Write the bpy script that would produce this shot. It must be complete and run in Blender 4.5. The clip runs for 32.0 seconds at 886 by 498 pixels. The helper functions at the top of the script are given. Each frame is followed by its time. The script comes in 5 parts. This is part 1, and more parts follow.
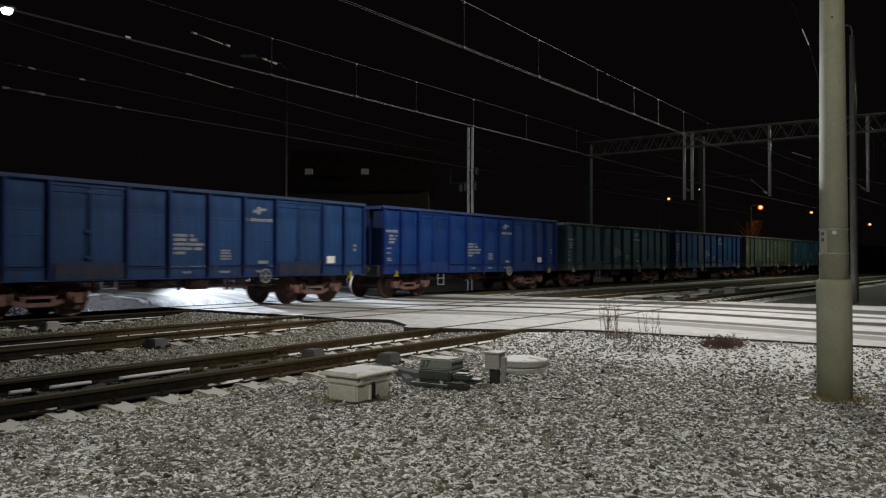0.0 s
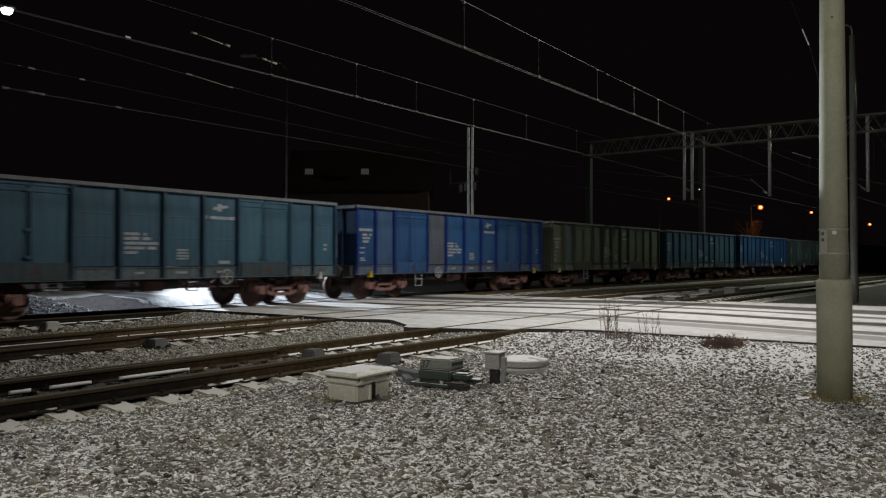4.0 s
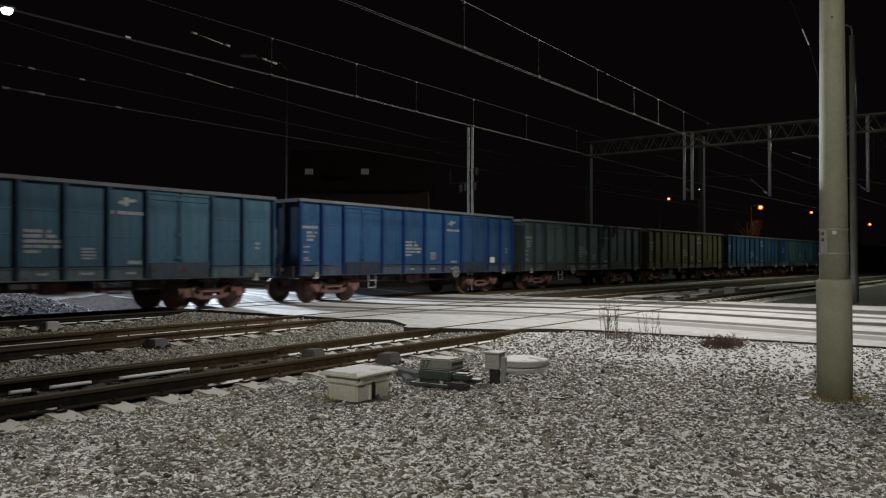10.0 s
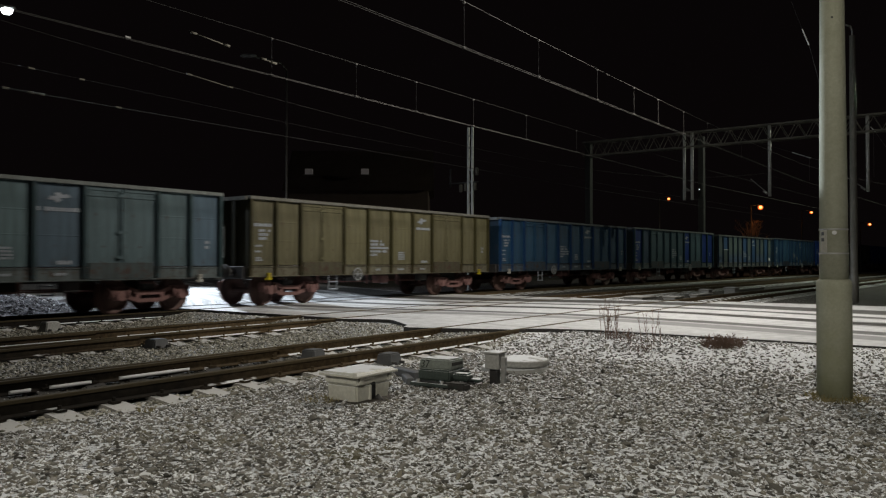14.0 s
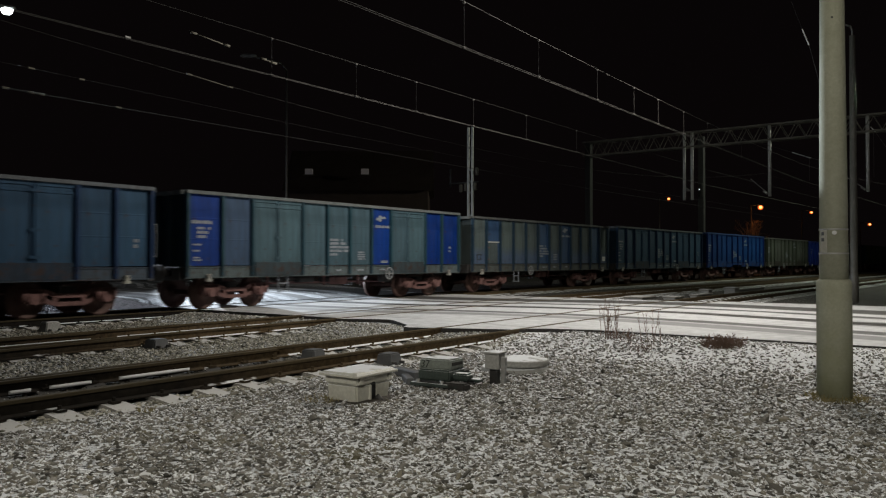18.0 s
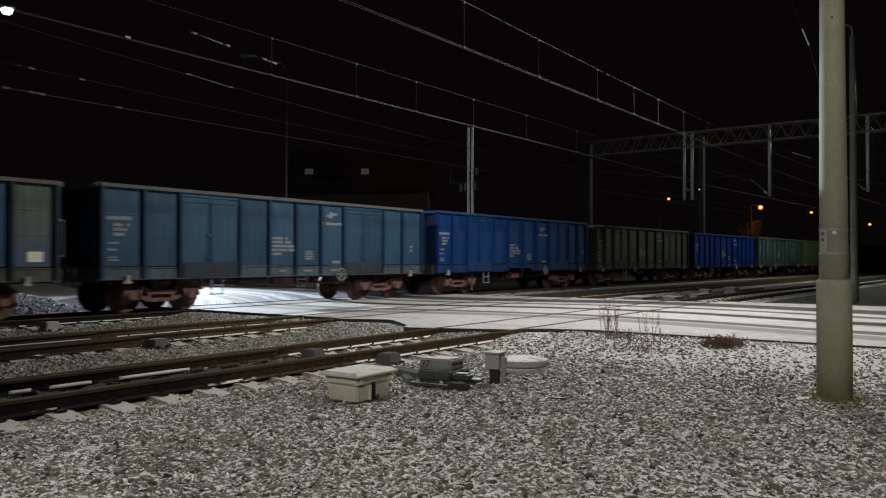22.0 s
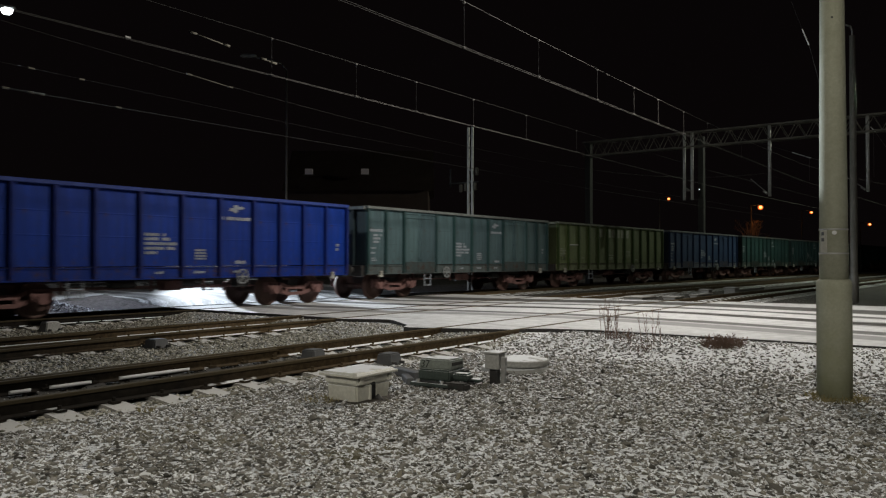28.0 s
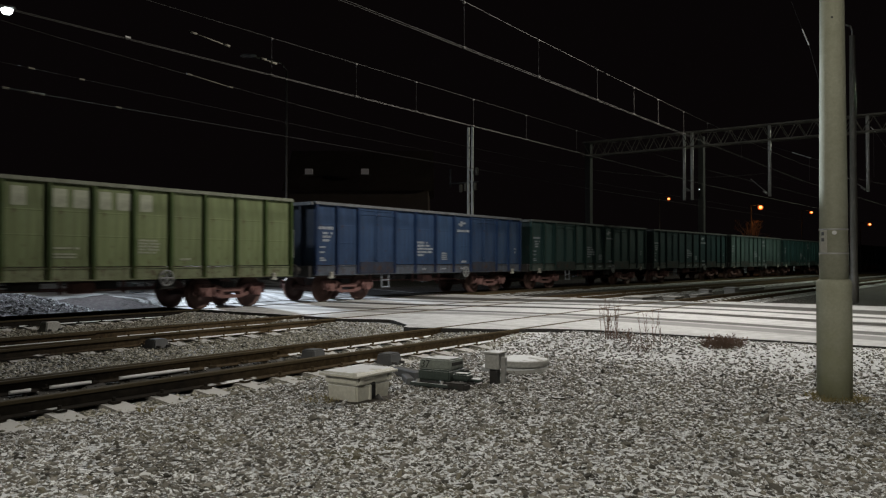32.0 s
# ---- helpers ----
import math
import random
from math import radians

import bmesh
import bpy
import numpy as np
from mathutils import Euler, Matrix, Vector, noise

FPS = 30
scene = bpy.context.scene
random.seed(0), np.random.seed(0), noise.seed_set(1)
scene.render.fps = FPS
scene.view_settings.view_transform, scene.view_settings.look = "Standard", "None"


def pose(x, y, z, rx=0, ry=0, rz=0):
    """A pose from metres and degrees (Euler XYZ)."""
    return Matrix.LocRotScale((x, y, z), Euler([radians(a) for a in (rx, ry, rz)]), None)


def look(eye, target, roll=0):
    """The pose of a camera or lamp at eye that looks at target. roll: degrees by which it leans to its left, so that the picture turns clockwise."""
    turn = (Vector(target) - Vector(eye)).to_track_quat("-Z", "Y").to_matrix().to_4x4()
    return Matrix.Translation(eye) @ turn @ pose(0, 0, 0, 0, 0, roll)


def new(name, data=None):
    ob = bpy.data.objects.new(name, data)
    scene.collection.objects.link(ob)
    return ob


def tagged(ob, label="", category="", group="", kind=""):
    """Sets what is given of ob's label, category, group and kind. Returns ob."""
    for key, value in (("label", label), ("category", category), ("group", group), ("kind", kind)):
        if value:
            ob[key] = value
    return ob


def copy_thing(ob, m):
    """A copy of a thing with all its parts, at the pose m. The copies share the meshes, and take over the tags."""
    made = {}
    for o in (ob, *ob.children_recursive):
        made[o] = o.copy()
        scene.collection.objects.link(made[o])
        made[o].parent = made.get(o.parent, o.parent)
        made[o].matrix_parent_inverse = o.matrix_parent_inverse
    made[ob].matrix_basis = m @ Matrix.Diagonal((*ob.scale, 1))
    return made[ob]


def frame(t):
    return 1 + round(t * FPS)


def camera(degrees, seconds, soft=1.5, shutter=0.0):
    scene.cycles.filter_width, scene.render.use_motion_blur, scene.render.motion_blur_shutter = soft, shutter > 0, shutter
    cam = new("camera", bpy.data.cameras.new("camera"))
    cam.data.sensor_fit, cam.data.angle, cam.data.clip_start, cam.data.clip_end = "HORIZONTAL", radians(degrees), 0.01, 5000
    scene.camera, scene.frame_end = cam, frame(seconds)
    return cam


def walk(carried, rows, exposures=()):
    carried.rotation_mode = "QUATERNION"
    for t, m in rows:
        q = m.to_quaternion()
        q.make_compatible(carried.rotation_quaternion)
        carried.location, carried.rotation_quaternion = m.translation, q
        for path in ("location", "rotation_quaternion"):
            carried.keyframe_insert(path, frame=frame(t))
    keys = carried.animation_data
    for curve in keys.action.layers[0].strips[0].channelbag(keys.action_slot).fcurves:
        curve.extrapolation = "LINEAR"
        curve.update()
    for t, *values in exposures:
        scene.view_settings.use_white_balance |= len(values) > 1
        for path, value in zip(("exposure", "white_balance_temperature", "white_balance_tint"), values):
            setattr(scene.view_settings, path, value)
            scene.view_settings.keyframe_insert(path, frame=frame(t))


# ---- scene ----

# World: rails run along +x, z = 0 is the top of the rails, the camera stands at the origin.
BEARING = 36.2
cam = camera(59.94, 32.0, soft=1.18, shutter=0.5)
EYE = Vector((0.0, 0.0, 1.40))
AIM = EYE + Vector((math.cos(radians(BEARING)), math.sin(radians(BEARING)), math.tan(radians(0.843))))
walk(cam, [(0.0, look(EYE, AIM)), (32.0, look(EYE, AIM))])
scene.view_settings.exposure = 0.0

# ---- light ----
world = bpy.data.worlds.new("night")
scene.world = world
world.use_nodes = True
world.node_tree.nodes["Background"].inputs[0].default_value = (1.0, 0.7, 0.74, 1)
world.node_tree.nodes["Background"].inputs[1].default_value = 0.0022


def lamp_light(name, at, target, power, colour, size=0.35, cone=150, blend=0.5):
    data = bpy.data.lights.new(name, "SPOT")
    data.energy, data.color, data.shadow_soft_size = power, colour, size
    data.spot_size, data.spot_blend = radians(cone), blend
    ob = new(name, data)
    ob.matrix_world = look(at, target)
    return ob


COOL = (0.80, 0.90, 1.0)
NEUTRAL = (1.0, 0.94, 0.84)
GREENISH = (0.93, 1.0, 0.80)
SODIUM = (1.0, 0.36, 0.07)
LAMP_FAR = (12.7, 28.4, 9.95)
LAMP_ROAD = (20.6, 6.4, 11.0)
LAMP_YARD = (64.0, 5.5, 14.0)
LAMP_BACK = (-5.0, -1.2, 8.5)
LAMP_FILL = (36.0, 60.0, 6.2)
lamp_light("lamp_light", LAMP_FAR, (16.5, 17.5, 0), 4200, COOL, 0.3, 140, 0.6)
lamp_light("lamp_light", LAMP_ROAD, (18.4, 10.8, 0), 6500, NEUTRAL, 0.22, 142, 0.65)
lamp_light("lamp_light", LAMP_YARD, (61, 9.0, 0), 4600, GREENISH, 0.25, 170, 0.2)
lamp_light("lamp_light", LAMP_BACK, (7.5, -1.5, 0), 3950, (1.0, 0.95, 0.82), 0.25, 92, 0.45)
# Unseen lamp, added for the cold light on the road under the train.
lamp_light("lamp_light", LAMP_FILL, (15.8, 14.0, 0), 290000, COOL, 0.3, 12, 0.6)
sodium = bpy.data.lights.new("lamp_light", "POINT")
sodium.energy, sodium.color, sodium.shadow_soft_size = 160, SODIUM, 0.3
new("lamp_light", sodium).location = (92.2, 22.4, 7.4)

# ---- materials ----


def mat(name, build):
    m = bpy.data.materials.new(name)
    m.use_nodes = True
    nt = m.node_tree
    b = nt.nodes["Principled BSDF"]
    build(nt, b)
    return m


def node(nt, kind, **values):
    n = nt.nodes.new(kind)
    for k, v in values.items():
        if k in n.inputs:
            n.inputs[k].default_value = v
    return n


def coords(nt, space="Object"):
    return nt.nodes.new("ShaderNodeTexCoord").outputs[space]


def world_place(nt):
    return nt.nodes.new("ShaderNodeNewGeometry").outputs["Position"]


def noise_tex(nt, vec, scale, detail=4.0, rough=0.6):
    n = node(nt, "ShaderNodeTexNoise", Scale=scale, Detail=detail, Roughness=rough)
    nt.links.new(vec, n.inputs["Vector"])
    return n.outputs["Fac"]


def ramp(nt, fac, stops):
    r = nt.nodes.new("ShaderNodeValToRGB")
    e = r.color_ramp.elements
    while len(e) < len(stops):
        e.new(0.5)
    for el, (p, c) in zip(e, stops):
        el.position, el.color = p, (*c, 1) if len(c) == 3 else c
    nt.links.new(fac, r.inputs["Fac"])
    return r.outputs["Color"]


def mix(nt, fac, a, b, mode="MIX"):
    m = nt.nodes.new("ShaderNodeMix")
    m.data_type, m.blend_type = "RGBA", mode
    for sock, v in ((m.inputs[0], fac), (m.inputs[6], a), (m.inputs[7], b)):
        if isinstance(v, (int, float)):
            sock.default_value = v
        elif isinstance(v, tuple):
            sock.default_value = (*v, 1)
        else:
            nt.links.new(v, sock)
    return m.outputs[2]


def maths(nt, op, a, b=0.0, c=0.0):
    m = nt.nodes.new("ShaderNodeMath")
    m.operation = op
    for sock, v in zip(m.inputs, (a, b, c)):
        if isinstance(v, (int, float)):
            sock.default_value = v
        else:
            nt.links.new(v, sock)
    return m.outputs[0]


def bump(nt, b, height, strength=0.3, distance=0.01):
    n = node(nt, "ShaderNodeBump", Strength=strength, Distance=distance)
    nt.links.new(height, n.inputs["Height"])
    nt.links.new(n.outputs[0], b.inputs["Normal"])


def plain(name, colour, rough=0.6, metal=0.0, vary=0.25, scale=9.0, relief=0.15):
    def build(nt, b):
        v = coords(nt)
        f = noise_tex(nt, v, scale, 6)
        g = noise_tex(nt, v, scale * 0.17, 3)
        lo = tuple(c * (1 - vary) for c in colour)
        hi = tuple(min(1, c * (1 + vary)) for c in colour)
        col = mix(nt, 0.5, ramp(nt, f, [(0.3, lo), (0.7, hi)]), ramp(nt, g, [(0.35, lo), (0.65, hi)]))
        nt.links.new(col, b.inputs["Base Color"])
        b.inputs["Roughness"].default_value, b.inputs["Metallic"].default_value = rough, metal
        bump(nt, b, f, relief, 0.004)
    return mat(name, build)


def up_facing(nt, low, high):
    """1 where the surface looks up."""
    sep = nt.nodes.new("ShaderNodeSeparateXYZ")
    nt.links.new(nt.nodes.new("ShaderNodeNewGeometry").outputs["Normal"], sep.inputs[0])
    n = node(nt, "ShaderNodeMapRange")
    n.inputs["From Min"].default_value, n.inputs["From Max"].default_value = low, high
    nt.links.new(sep.outputs["Z"], n.inputs["Value"])
    return n.outputs[0]


SNOW = (0.78, 0.80, 0.83)


def dark_bed(nt, v):
    """Darkens the bed between the rails where the switch blades lie."""
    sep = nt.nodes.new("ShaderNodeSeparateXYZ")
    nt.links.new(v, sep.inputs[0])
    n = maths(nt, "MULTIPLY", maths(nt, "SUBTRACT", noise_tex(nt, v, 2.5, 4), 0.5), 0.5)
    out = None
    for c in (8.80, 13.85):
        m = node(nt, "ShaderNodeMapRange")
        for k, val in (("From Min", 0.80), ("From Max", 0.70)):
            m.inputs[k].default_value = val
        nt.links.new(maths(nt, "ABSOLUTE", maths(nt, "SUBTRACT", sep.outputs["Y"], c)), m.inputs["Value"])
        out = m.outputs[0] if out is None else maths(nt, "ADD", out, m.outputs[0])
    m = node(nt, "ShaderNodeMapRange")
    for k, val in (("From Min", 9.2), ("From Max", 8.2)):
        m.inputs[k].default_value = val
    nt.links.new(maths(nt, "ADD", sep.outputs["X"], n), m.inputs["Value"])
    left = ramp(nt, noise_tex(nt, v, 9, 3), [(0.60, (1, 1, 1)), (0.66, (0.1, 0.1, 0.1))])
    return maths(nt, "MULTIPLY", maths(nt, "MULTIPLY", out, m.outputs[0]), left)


def snowy(name, colour, rough=0.85, low=0.6, high=0.95, cover=0.5, scale=6.0, vary=0.35, blackened=False, snow=SNOW):
    """A surface with thin snow on what looks up."""
    def build(nt, b):
        v = world_place(nt)
        f = noise_tex(nt, v, scale * 6, 5)
        g = noise_tex(nt, v, scale, 5)
        lo = tuple(c * (1 - vary) for c in colour)
        hi = tuple(min(1, c * (1 + vary)) for c in colour)
        base = ramp(nt, f, [(0.3, lo), (0.7, hi)])
        patch = ramp(nt, g, [(0.62 - cover * 0.4, (0, 0, 0)), (0.74 - cover * 0.4, (1, 1, 1))])
        fac = maths(nt, "MULTIPLY", up_facing(nt, low, high), patch)
        col = mix(nt, fac, base, snow)
        if blackened:
            col = mix(nt, maths(nt, "MULTIPLY", dark_bed(nt, v), 0.94), col, (0.014, 0.012, 0.01))
        nt.links.new(col, b.inputs["Base Color"])
        b.inputs["Roughness"].default_value = rough
        bump(nt, b, f, 0.3, 0.004)
    return mat(name, build)


def stone_look(tones, snow_from, snow_to):
    def build(nt, b):
        v = world_place(nt)
        f = noise_tex(nt, v, 60, 4)
        rnd = nt.nodes.new("ShaderNodeNewGeometry").outputs["Random Per Island"]
        base = ramp(nt, rnd, [(i / (len(tones) - 1), c) for i, c in enumerate(tones)])
        base = mix(nt, 0.5, base, ramp(nt, f, [(0.3, (0.6, 0.6, 0.6)), (0.7, (1, 1, 1))]), "MULTIPLY")
        wide = maths(nt, "MULTIPLY", maths(nt, "SUBTRACT", noise_tex(nt, v, 0.6, 4), 0.5), 0.25)
        tint = ramp(nt, noise_tex(nt, v, 0.75, 4, 0.7), [(0.56, (0, 0, 0)), (0.72, (0.42, 0.42, 0.42))])
        base = mix(nt, tint, base, (0.13, 0.115, 0.045))
        own = maths(nt, "MULTIPLY", maths(nt, "SUBTRACT", maths(nt, "FRACT", maths(nt, "MULTIPLY", rnd, 7.13)), 0.5), 0.34)
        sep = nt.nodes.new("ShaderNodeSeparateXYZ")
        nt.links.new(v, sep.inputs[0])
        drift = node(nt, "ShaderNodeMapRange")
        for k, val in (("From Min", 11.2), ("From Max", 13.2), ("To Max", 0.15)):
            drift.inputs[k].default_value = val
        nt.links.new(sep.outputs["X"], drift.inputs["Value"])
        wide = maths(nt, "ADD", wide, drift.outputs[0])
        patch = ramp(nt, maths(nt, "ADD", maths(nt, "ADD", noise_tex(nt, v, 30, 4), own), wide), [(snow_from, (0, 0, 0)), (snow_to, (1, 1, 1))])
        fac = maths(nt, "MULTIPLY", up_facing(nt, 0.45, 0.85), patch)
        col = mix(nt, maths(nt, "MULTIPLY", dark_bed(nt, v), 0.93), mix(nt, fac, base, SNOW), (0.016, 0.014, 0.011))
        nt.links.new(col, b.inputs["Base Color"])
        b.inputs["Roughness"].default_value = 0.85
        bump(nt, b, f, 0.3, 0.004)
    return build


def build_ground(nt, b):
    v = world_place(nt)
    sep = nt.nodes.new("ShaderNodeSeparateXYZ")
    nt.links.new(v, sep.inputs[0])
    vor = node(nt, "ShaderNodeTexVoronoi", Scale=19.0)
    nt.links.new(v, vor.inputs["Vector"])
    base = ramp(nt, vor.outputs["Color"], [(0.1, (0.018, 0.016, 0.014)), (0.5, (0.06, 0.054, 0.048)), (0.9, (0.15, 0.14, 0.128))])
    base = mix(nt, ramp(nt, noise_tex(nt, v, 0.9, 4), [(0.5, (0, 0, 0)), (0.7, (0.6, 0.6, 0.6))]), base, (0.07, 0.065, 0.035))
    n = noise_tex(nt, v, 17, 5, 0.7)
    drift = noise_tex(nt, v, 0.7, 4)
    field = node(nt, "ShaderNodeMapRange")
    for k, val in (("From Min", 29.0), ("From Max", 31.0), ("To Max", 0.16)):
        field.inputs[k].default_value = val
    nt.links.new(sep.outputs["Y"], field.inputs["Value"])
    near = node(nt, "ShaderNodeMapRange")
    for k, val in (("From Min", 10.5), ("From Max", 13.6), ("To Min", 0.08), ("To Max", 0.20)):
        near.inputs[k].default_value = val
    nt.links.new(sep.outputs["X"], near.inputs["Value"])
    here = maths(nt, "LESS_THAN", sep.outputs["Y"], 8.0)
    far = node(nt, "ShaderNodeMapRange")
    for k, val in (("From Min", 27.0), ("From Max", 29.0), ("To Max", -0.32)):
        far.inputs[k].default_value = val
    nt.links.new(sep.outputs["X"], far.inputs["Value"])
    lift = maths(nt, "ADD", maths(nt, "ADD", maths(nt, "MULTIPLY", near.outputs[0], here), far.outputs[0]), field.outputs[0])
    bare = maths(nt, "MULTIPLY", maths(nt, "GREATER_THAN", sep.outputs["Y"], 20.0), maths(nt, "LESS_THAN", sep.outputs["Y"], 30.0))
    lift = maths(nt, "ADD", lift, maths(nt, "MULTIPLY", bare, -0.24))
    lift = maths(nt, "ADD", lift, maths(nt, "MULTIPLY", maths(nt, "SUBTRACT", drift, 0.5), 0.3))
    patch = ramp(nt, maths(nt, "ADD", n, lift), [(0.50, (0, 0, 0)), (0.60, (1, 1, 1))])
    patch = maths(nt, "MULTIPLY", patch, maths(nt, "SUBTRACT", 1.0, maths(nt, "MULTIPLY", bare, 0.7)))
    base = mix(nt, maths(nt, "MULTIPLY", bare, 0.8), base, mix(nt, ramp(nt, noise_tex(nt, v, 6, 6, 0.8), [(0.42, (0, 0, 0)), (0.60, (1, 1, 1))]), (0.026, 0.022, 0.024), (0.24, 0.215, 0.225)))
    col = mix(nt, maths(nt, "MULTIPLY", dark_bed(nt, v), 0.95), mix(nt, maths(nt, "MULTIPLY", patch, 0.82), base, SNOW), (0.012, 0.01, 0.008))
    nt.links.new(col, b.inputs["Base Color"])
    b.inputs["Roughness"].default_value = 0.9
    bump(nt, b, vor.outputs["Distance"], 0.8, 0.03)


RUTS = ((16.4, 0.42, 0.55), (17.4, 0.36, 0.85), (19.8, 0.40, 1.0), (21.8, 0.32, 0.9), (23.9, 0.95, 0.95))


def build_road(nt, b):
    v = world_place(nt)
    sep = nt.nodes.new("ShaderNodeSeparateXYZ")
    nt.links.new(v, sep.inputs[0])
    along = nt.nodes.new("ShaderNodeVectorMath")
    along.operation = "MULTIPLY"
    nt.links.new(v, along.inputs[0])
    along.inputs[1].default_value = (1.0, 0.13, 1.0)
    wob = maths(nt, "MULTIPLY", maths(nt, "SUBTRACT", noise_tex(nt, along.outputs[0], 0.45, 4, 0.6), 0.5), 1.0)
    sway = maths(nt, "MULTIPLY", maths(nt, "SINE", maths(nt, "MULTIPLY", maths(nt, "SUBTRACT", sep.outputs["Y"], 4.0), 0.35)), -0.8)
    skew = maths(nt, "MULTIPLY", maths(nt, "MAXIMUM", maths(nt, "SUBTRACT", sep.outputs["Y"], 19.0), 0.0), -0.34)
    x = maths(nt, "ADD", maths(nt, "ADD", sep.outputs["X"], wob), maths(nt, "ADD", sway, skew))
    rut = None
    for centre, half, strength in RUTS:
        d = maths(nt, "ABSOLUTE", maths(nt, "SUBTRACT", x, centre))
        n = node(nt, "ShaderNodeMapRange")
        n.interpolation_type = "SMOOTHSTEP"
        for k, val in (("From Min", half * 1.2), ("From Max", half * 0.75)):
            n.inputs[k].default_value = val
        n.inputs["To Max"].default_value = strength
        nt.links.new(d, n.inputs["Value"])
        rut = n.outputs[0] if rut is None else maths(nt, "MAXIMUM", rut, n.outputs[0])
    f = noise_tex(nt, v, 3.0, 6, 0.7)
    streak = ramp(nt, noise_tex(nt, along.outputs[0], 1.7, 6, 0.7), [(0.50, (0, 0, 0)), (0.72, (0.5, 0.5, 0.5))])
    worn = maths(nt, "MULTIPLY", rut, ramp(nt, f, [(0.28, (0.75, 0.75, 0.75)), (0.5, (1, 1, 1))]))
    lanes = nt.nodes.new("ShaderNodeCombineXYZ")
    nt.links.new(x, lanes.inputs[0])
    nt.links.new(maths(nt, "MULTIPLY", sep.outputs["Y"], 0.04), lanes.inputs[1])
    tyre = ramp(nt, noise_tex(nt, lanes.outputs[0], 2.6, 3, 0.6), [(0.45, (0.95, 0.95, 0.95)), (0.52, (0, 0, 0))])
    tyre = maths(nt, "MULTIPLY", tyre, maths(nt, "GREATER_THAN", sep.outputs["Y"], 20.4))
    wear = maths(nt, "MAXIMUM", maths(nt, "MAXIMUM", worn, streak), tyre)
    asphalt = ramp(nt, noise_tex(nt, v, 30, 4), [(0.3, (0.032, 0.031, 0.03)), (0.7, (0.075, 0.072, 0.068))])
    snow = ramp(nt, f, [(0.3, (0.40, 0.405, 0.415)), (0.6, (0.58, 0.585, 0.60))])
    grey = ramp(nt, noise_tex(nt, lanes.outputs[0], 1.1, 5, 0.75), [(0.44, (0.28, 0.28, 0.29)), (0.53, (1, 1, 1))])
    snow = mix(nt, maths(nt, "GREATER_THAN", sep.outputs["Y"], 20.4), snow, mix(nt, 1.0, snow, grey, "MULTIPLY"))
    top = mix(nt, wear, snow, asphalt)
    nt.links.new(mix(nt, up_facing(nt, 0.5, 0.9), asphalt, top), b.inputs["Base Color"])
    b.inputs["Roughness"].default_value = 0.8
    b.inputs["Specular IOR Level"].default_value = 0.12
    bump(nt, b, f, 0.3, 0.02)


def build_paint(nt, b):
    v = coords(nt)
    info = nt.nodes.new("ShaderNodeObjectInfo")
    f = noise_tex(nt, v, 5.0, 6, 0.7)
    g = noise_tex(nt, v, 1.1, 4)
    each = ramp(nt, info.outputs["Random"], [(0.0, (0.80, 0.80, 0.82)), (0.5, (1, 1, 1)), (1.0, (1.12, 1.14, 1.10))])
    col = mix(nt, 1.0, info.outputs["Color"], each, "MULTIPLY")
    col = mix(nt, 0.6, col, ramp(nt, g, [(0.3, (0.62, 0.62, 0.6)), (0.7, (1, 1, 1))]), "MULTIPLY")
    long = nt.nodes.new("ShaderNodeVectorMath")
    long.operation = "MULTIPLY"
    nt.links.new(v, long.inputs[0])
    long.inputs[1].default_value = (9.0, 3.0, 0.55)
    col = mix(nt, 0.75, col, ramp(nt, noise_tex(nt, long.outputs[0], 1.0, 5, 0.7), [(0.35, (0.55, 0.53, 0.5)), (0.6, (1, 1, 1))]), "MULTIPLY")
    chalk = ramp(nt, noise_tex(nt, v, 2.3, 5, 0.7), [(0.5, (0, 0, 0)), (0.75, (0.12, 0.12, 0.12))])
    col = mix(nt, chalk, col, (0.10, 0.115, 0.13))
    zed = nt.nodes.new("ShaderNodeSeparateXYZ")
    nt.links.new(v, zed.inputs[0])
    coat = node(nt, "ShaderNodeMapRange")
    for k, val in (("From Min", 2.05), ("From Max", 1.55)):
        coat.inputs[k].default_value = val
    nt.links.new(maths(nt, "ADD", zed.outputs["Z"], maths(nt, "MULTIPLY", maths(nt, "SUBTRACT", g, 0.5), 0.8)), coat.inputs["Value"])
    over = maths(nt, "MULTIPLY", coat.outputs[0], maths(nt, "SUBTRACT", 1.0, info.outputs["Alpha"]))
    col = mix(nt, over, col, (0.07, 0.105, 0.18))
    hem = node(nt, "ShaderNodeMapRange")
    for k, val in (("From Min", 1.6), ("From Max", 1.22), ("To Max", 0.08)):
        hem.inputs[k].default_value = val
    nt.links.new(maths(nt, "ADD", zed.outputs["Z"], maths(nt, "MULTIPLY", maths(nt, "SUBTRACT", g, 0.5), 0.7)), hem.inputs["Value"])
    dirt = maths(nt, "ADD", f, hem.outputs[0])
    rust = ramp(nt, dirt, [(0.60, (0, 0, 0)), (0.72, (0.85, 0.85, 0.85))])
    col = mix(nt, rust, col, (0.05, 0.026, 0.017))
    nt.links.new(col, b.inputs["Base Color"])
    b.inputs["Roughness"].default_value = 0.62
    b.inputs["Specular IOR Level"].default_value = 0.2
    bump(nt, b, f, 0.25, 0.006)


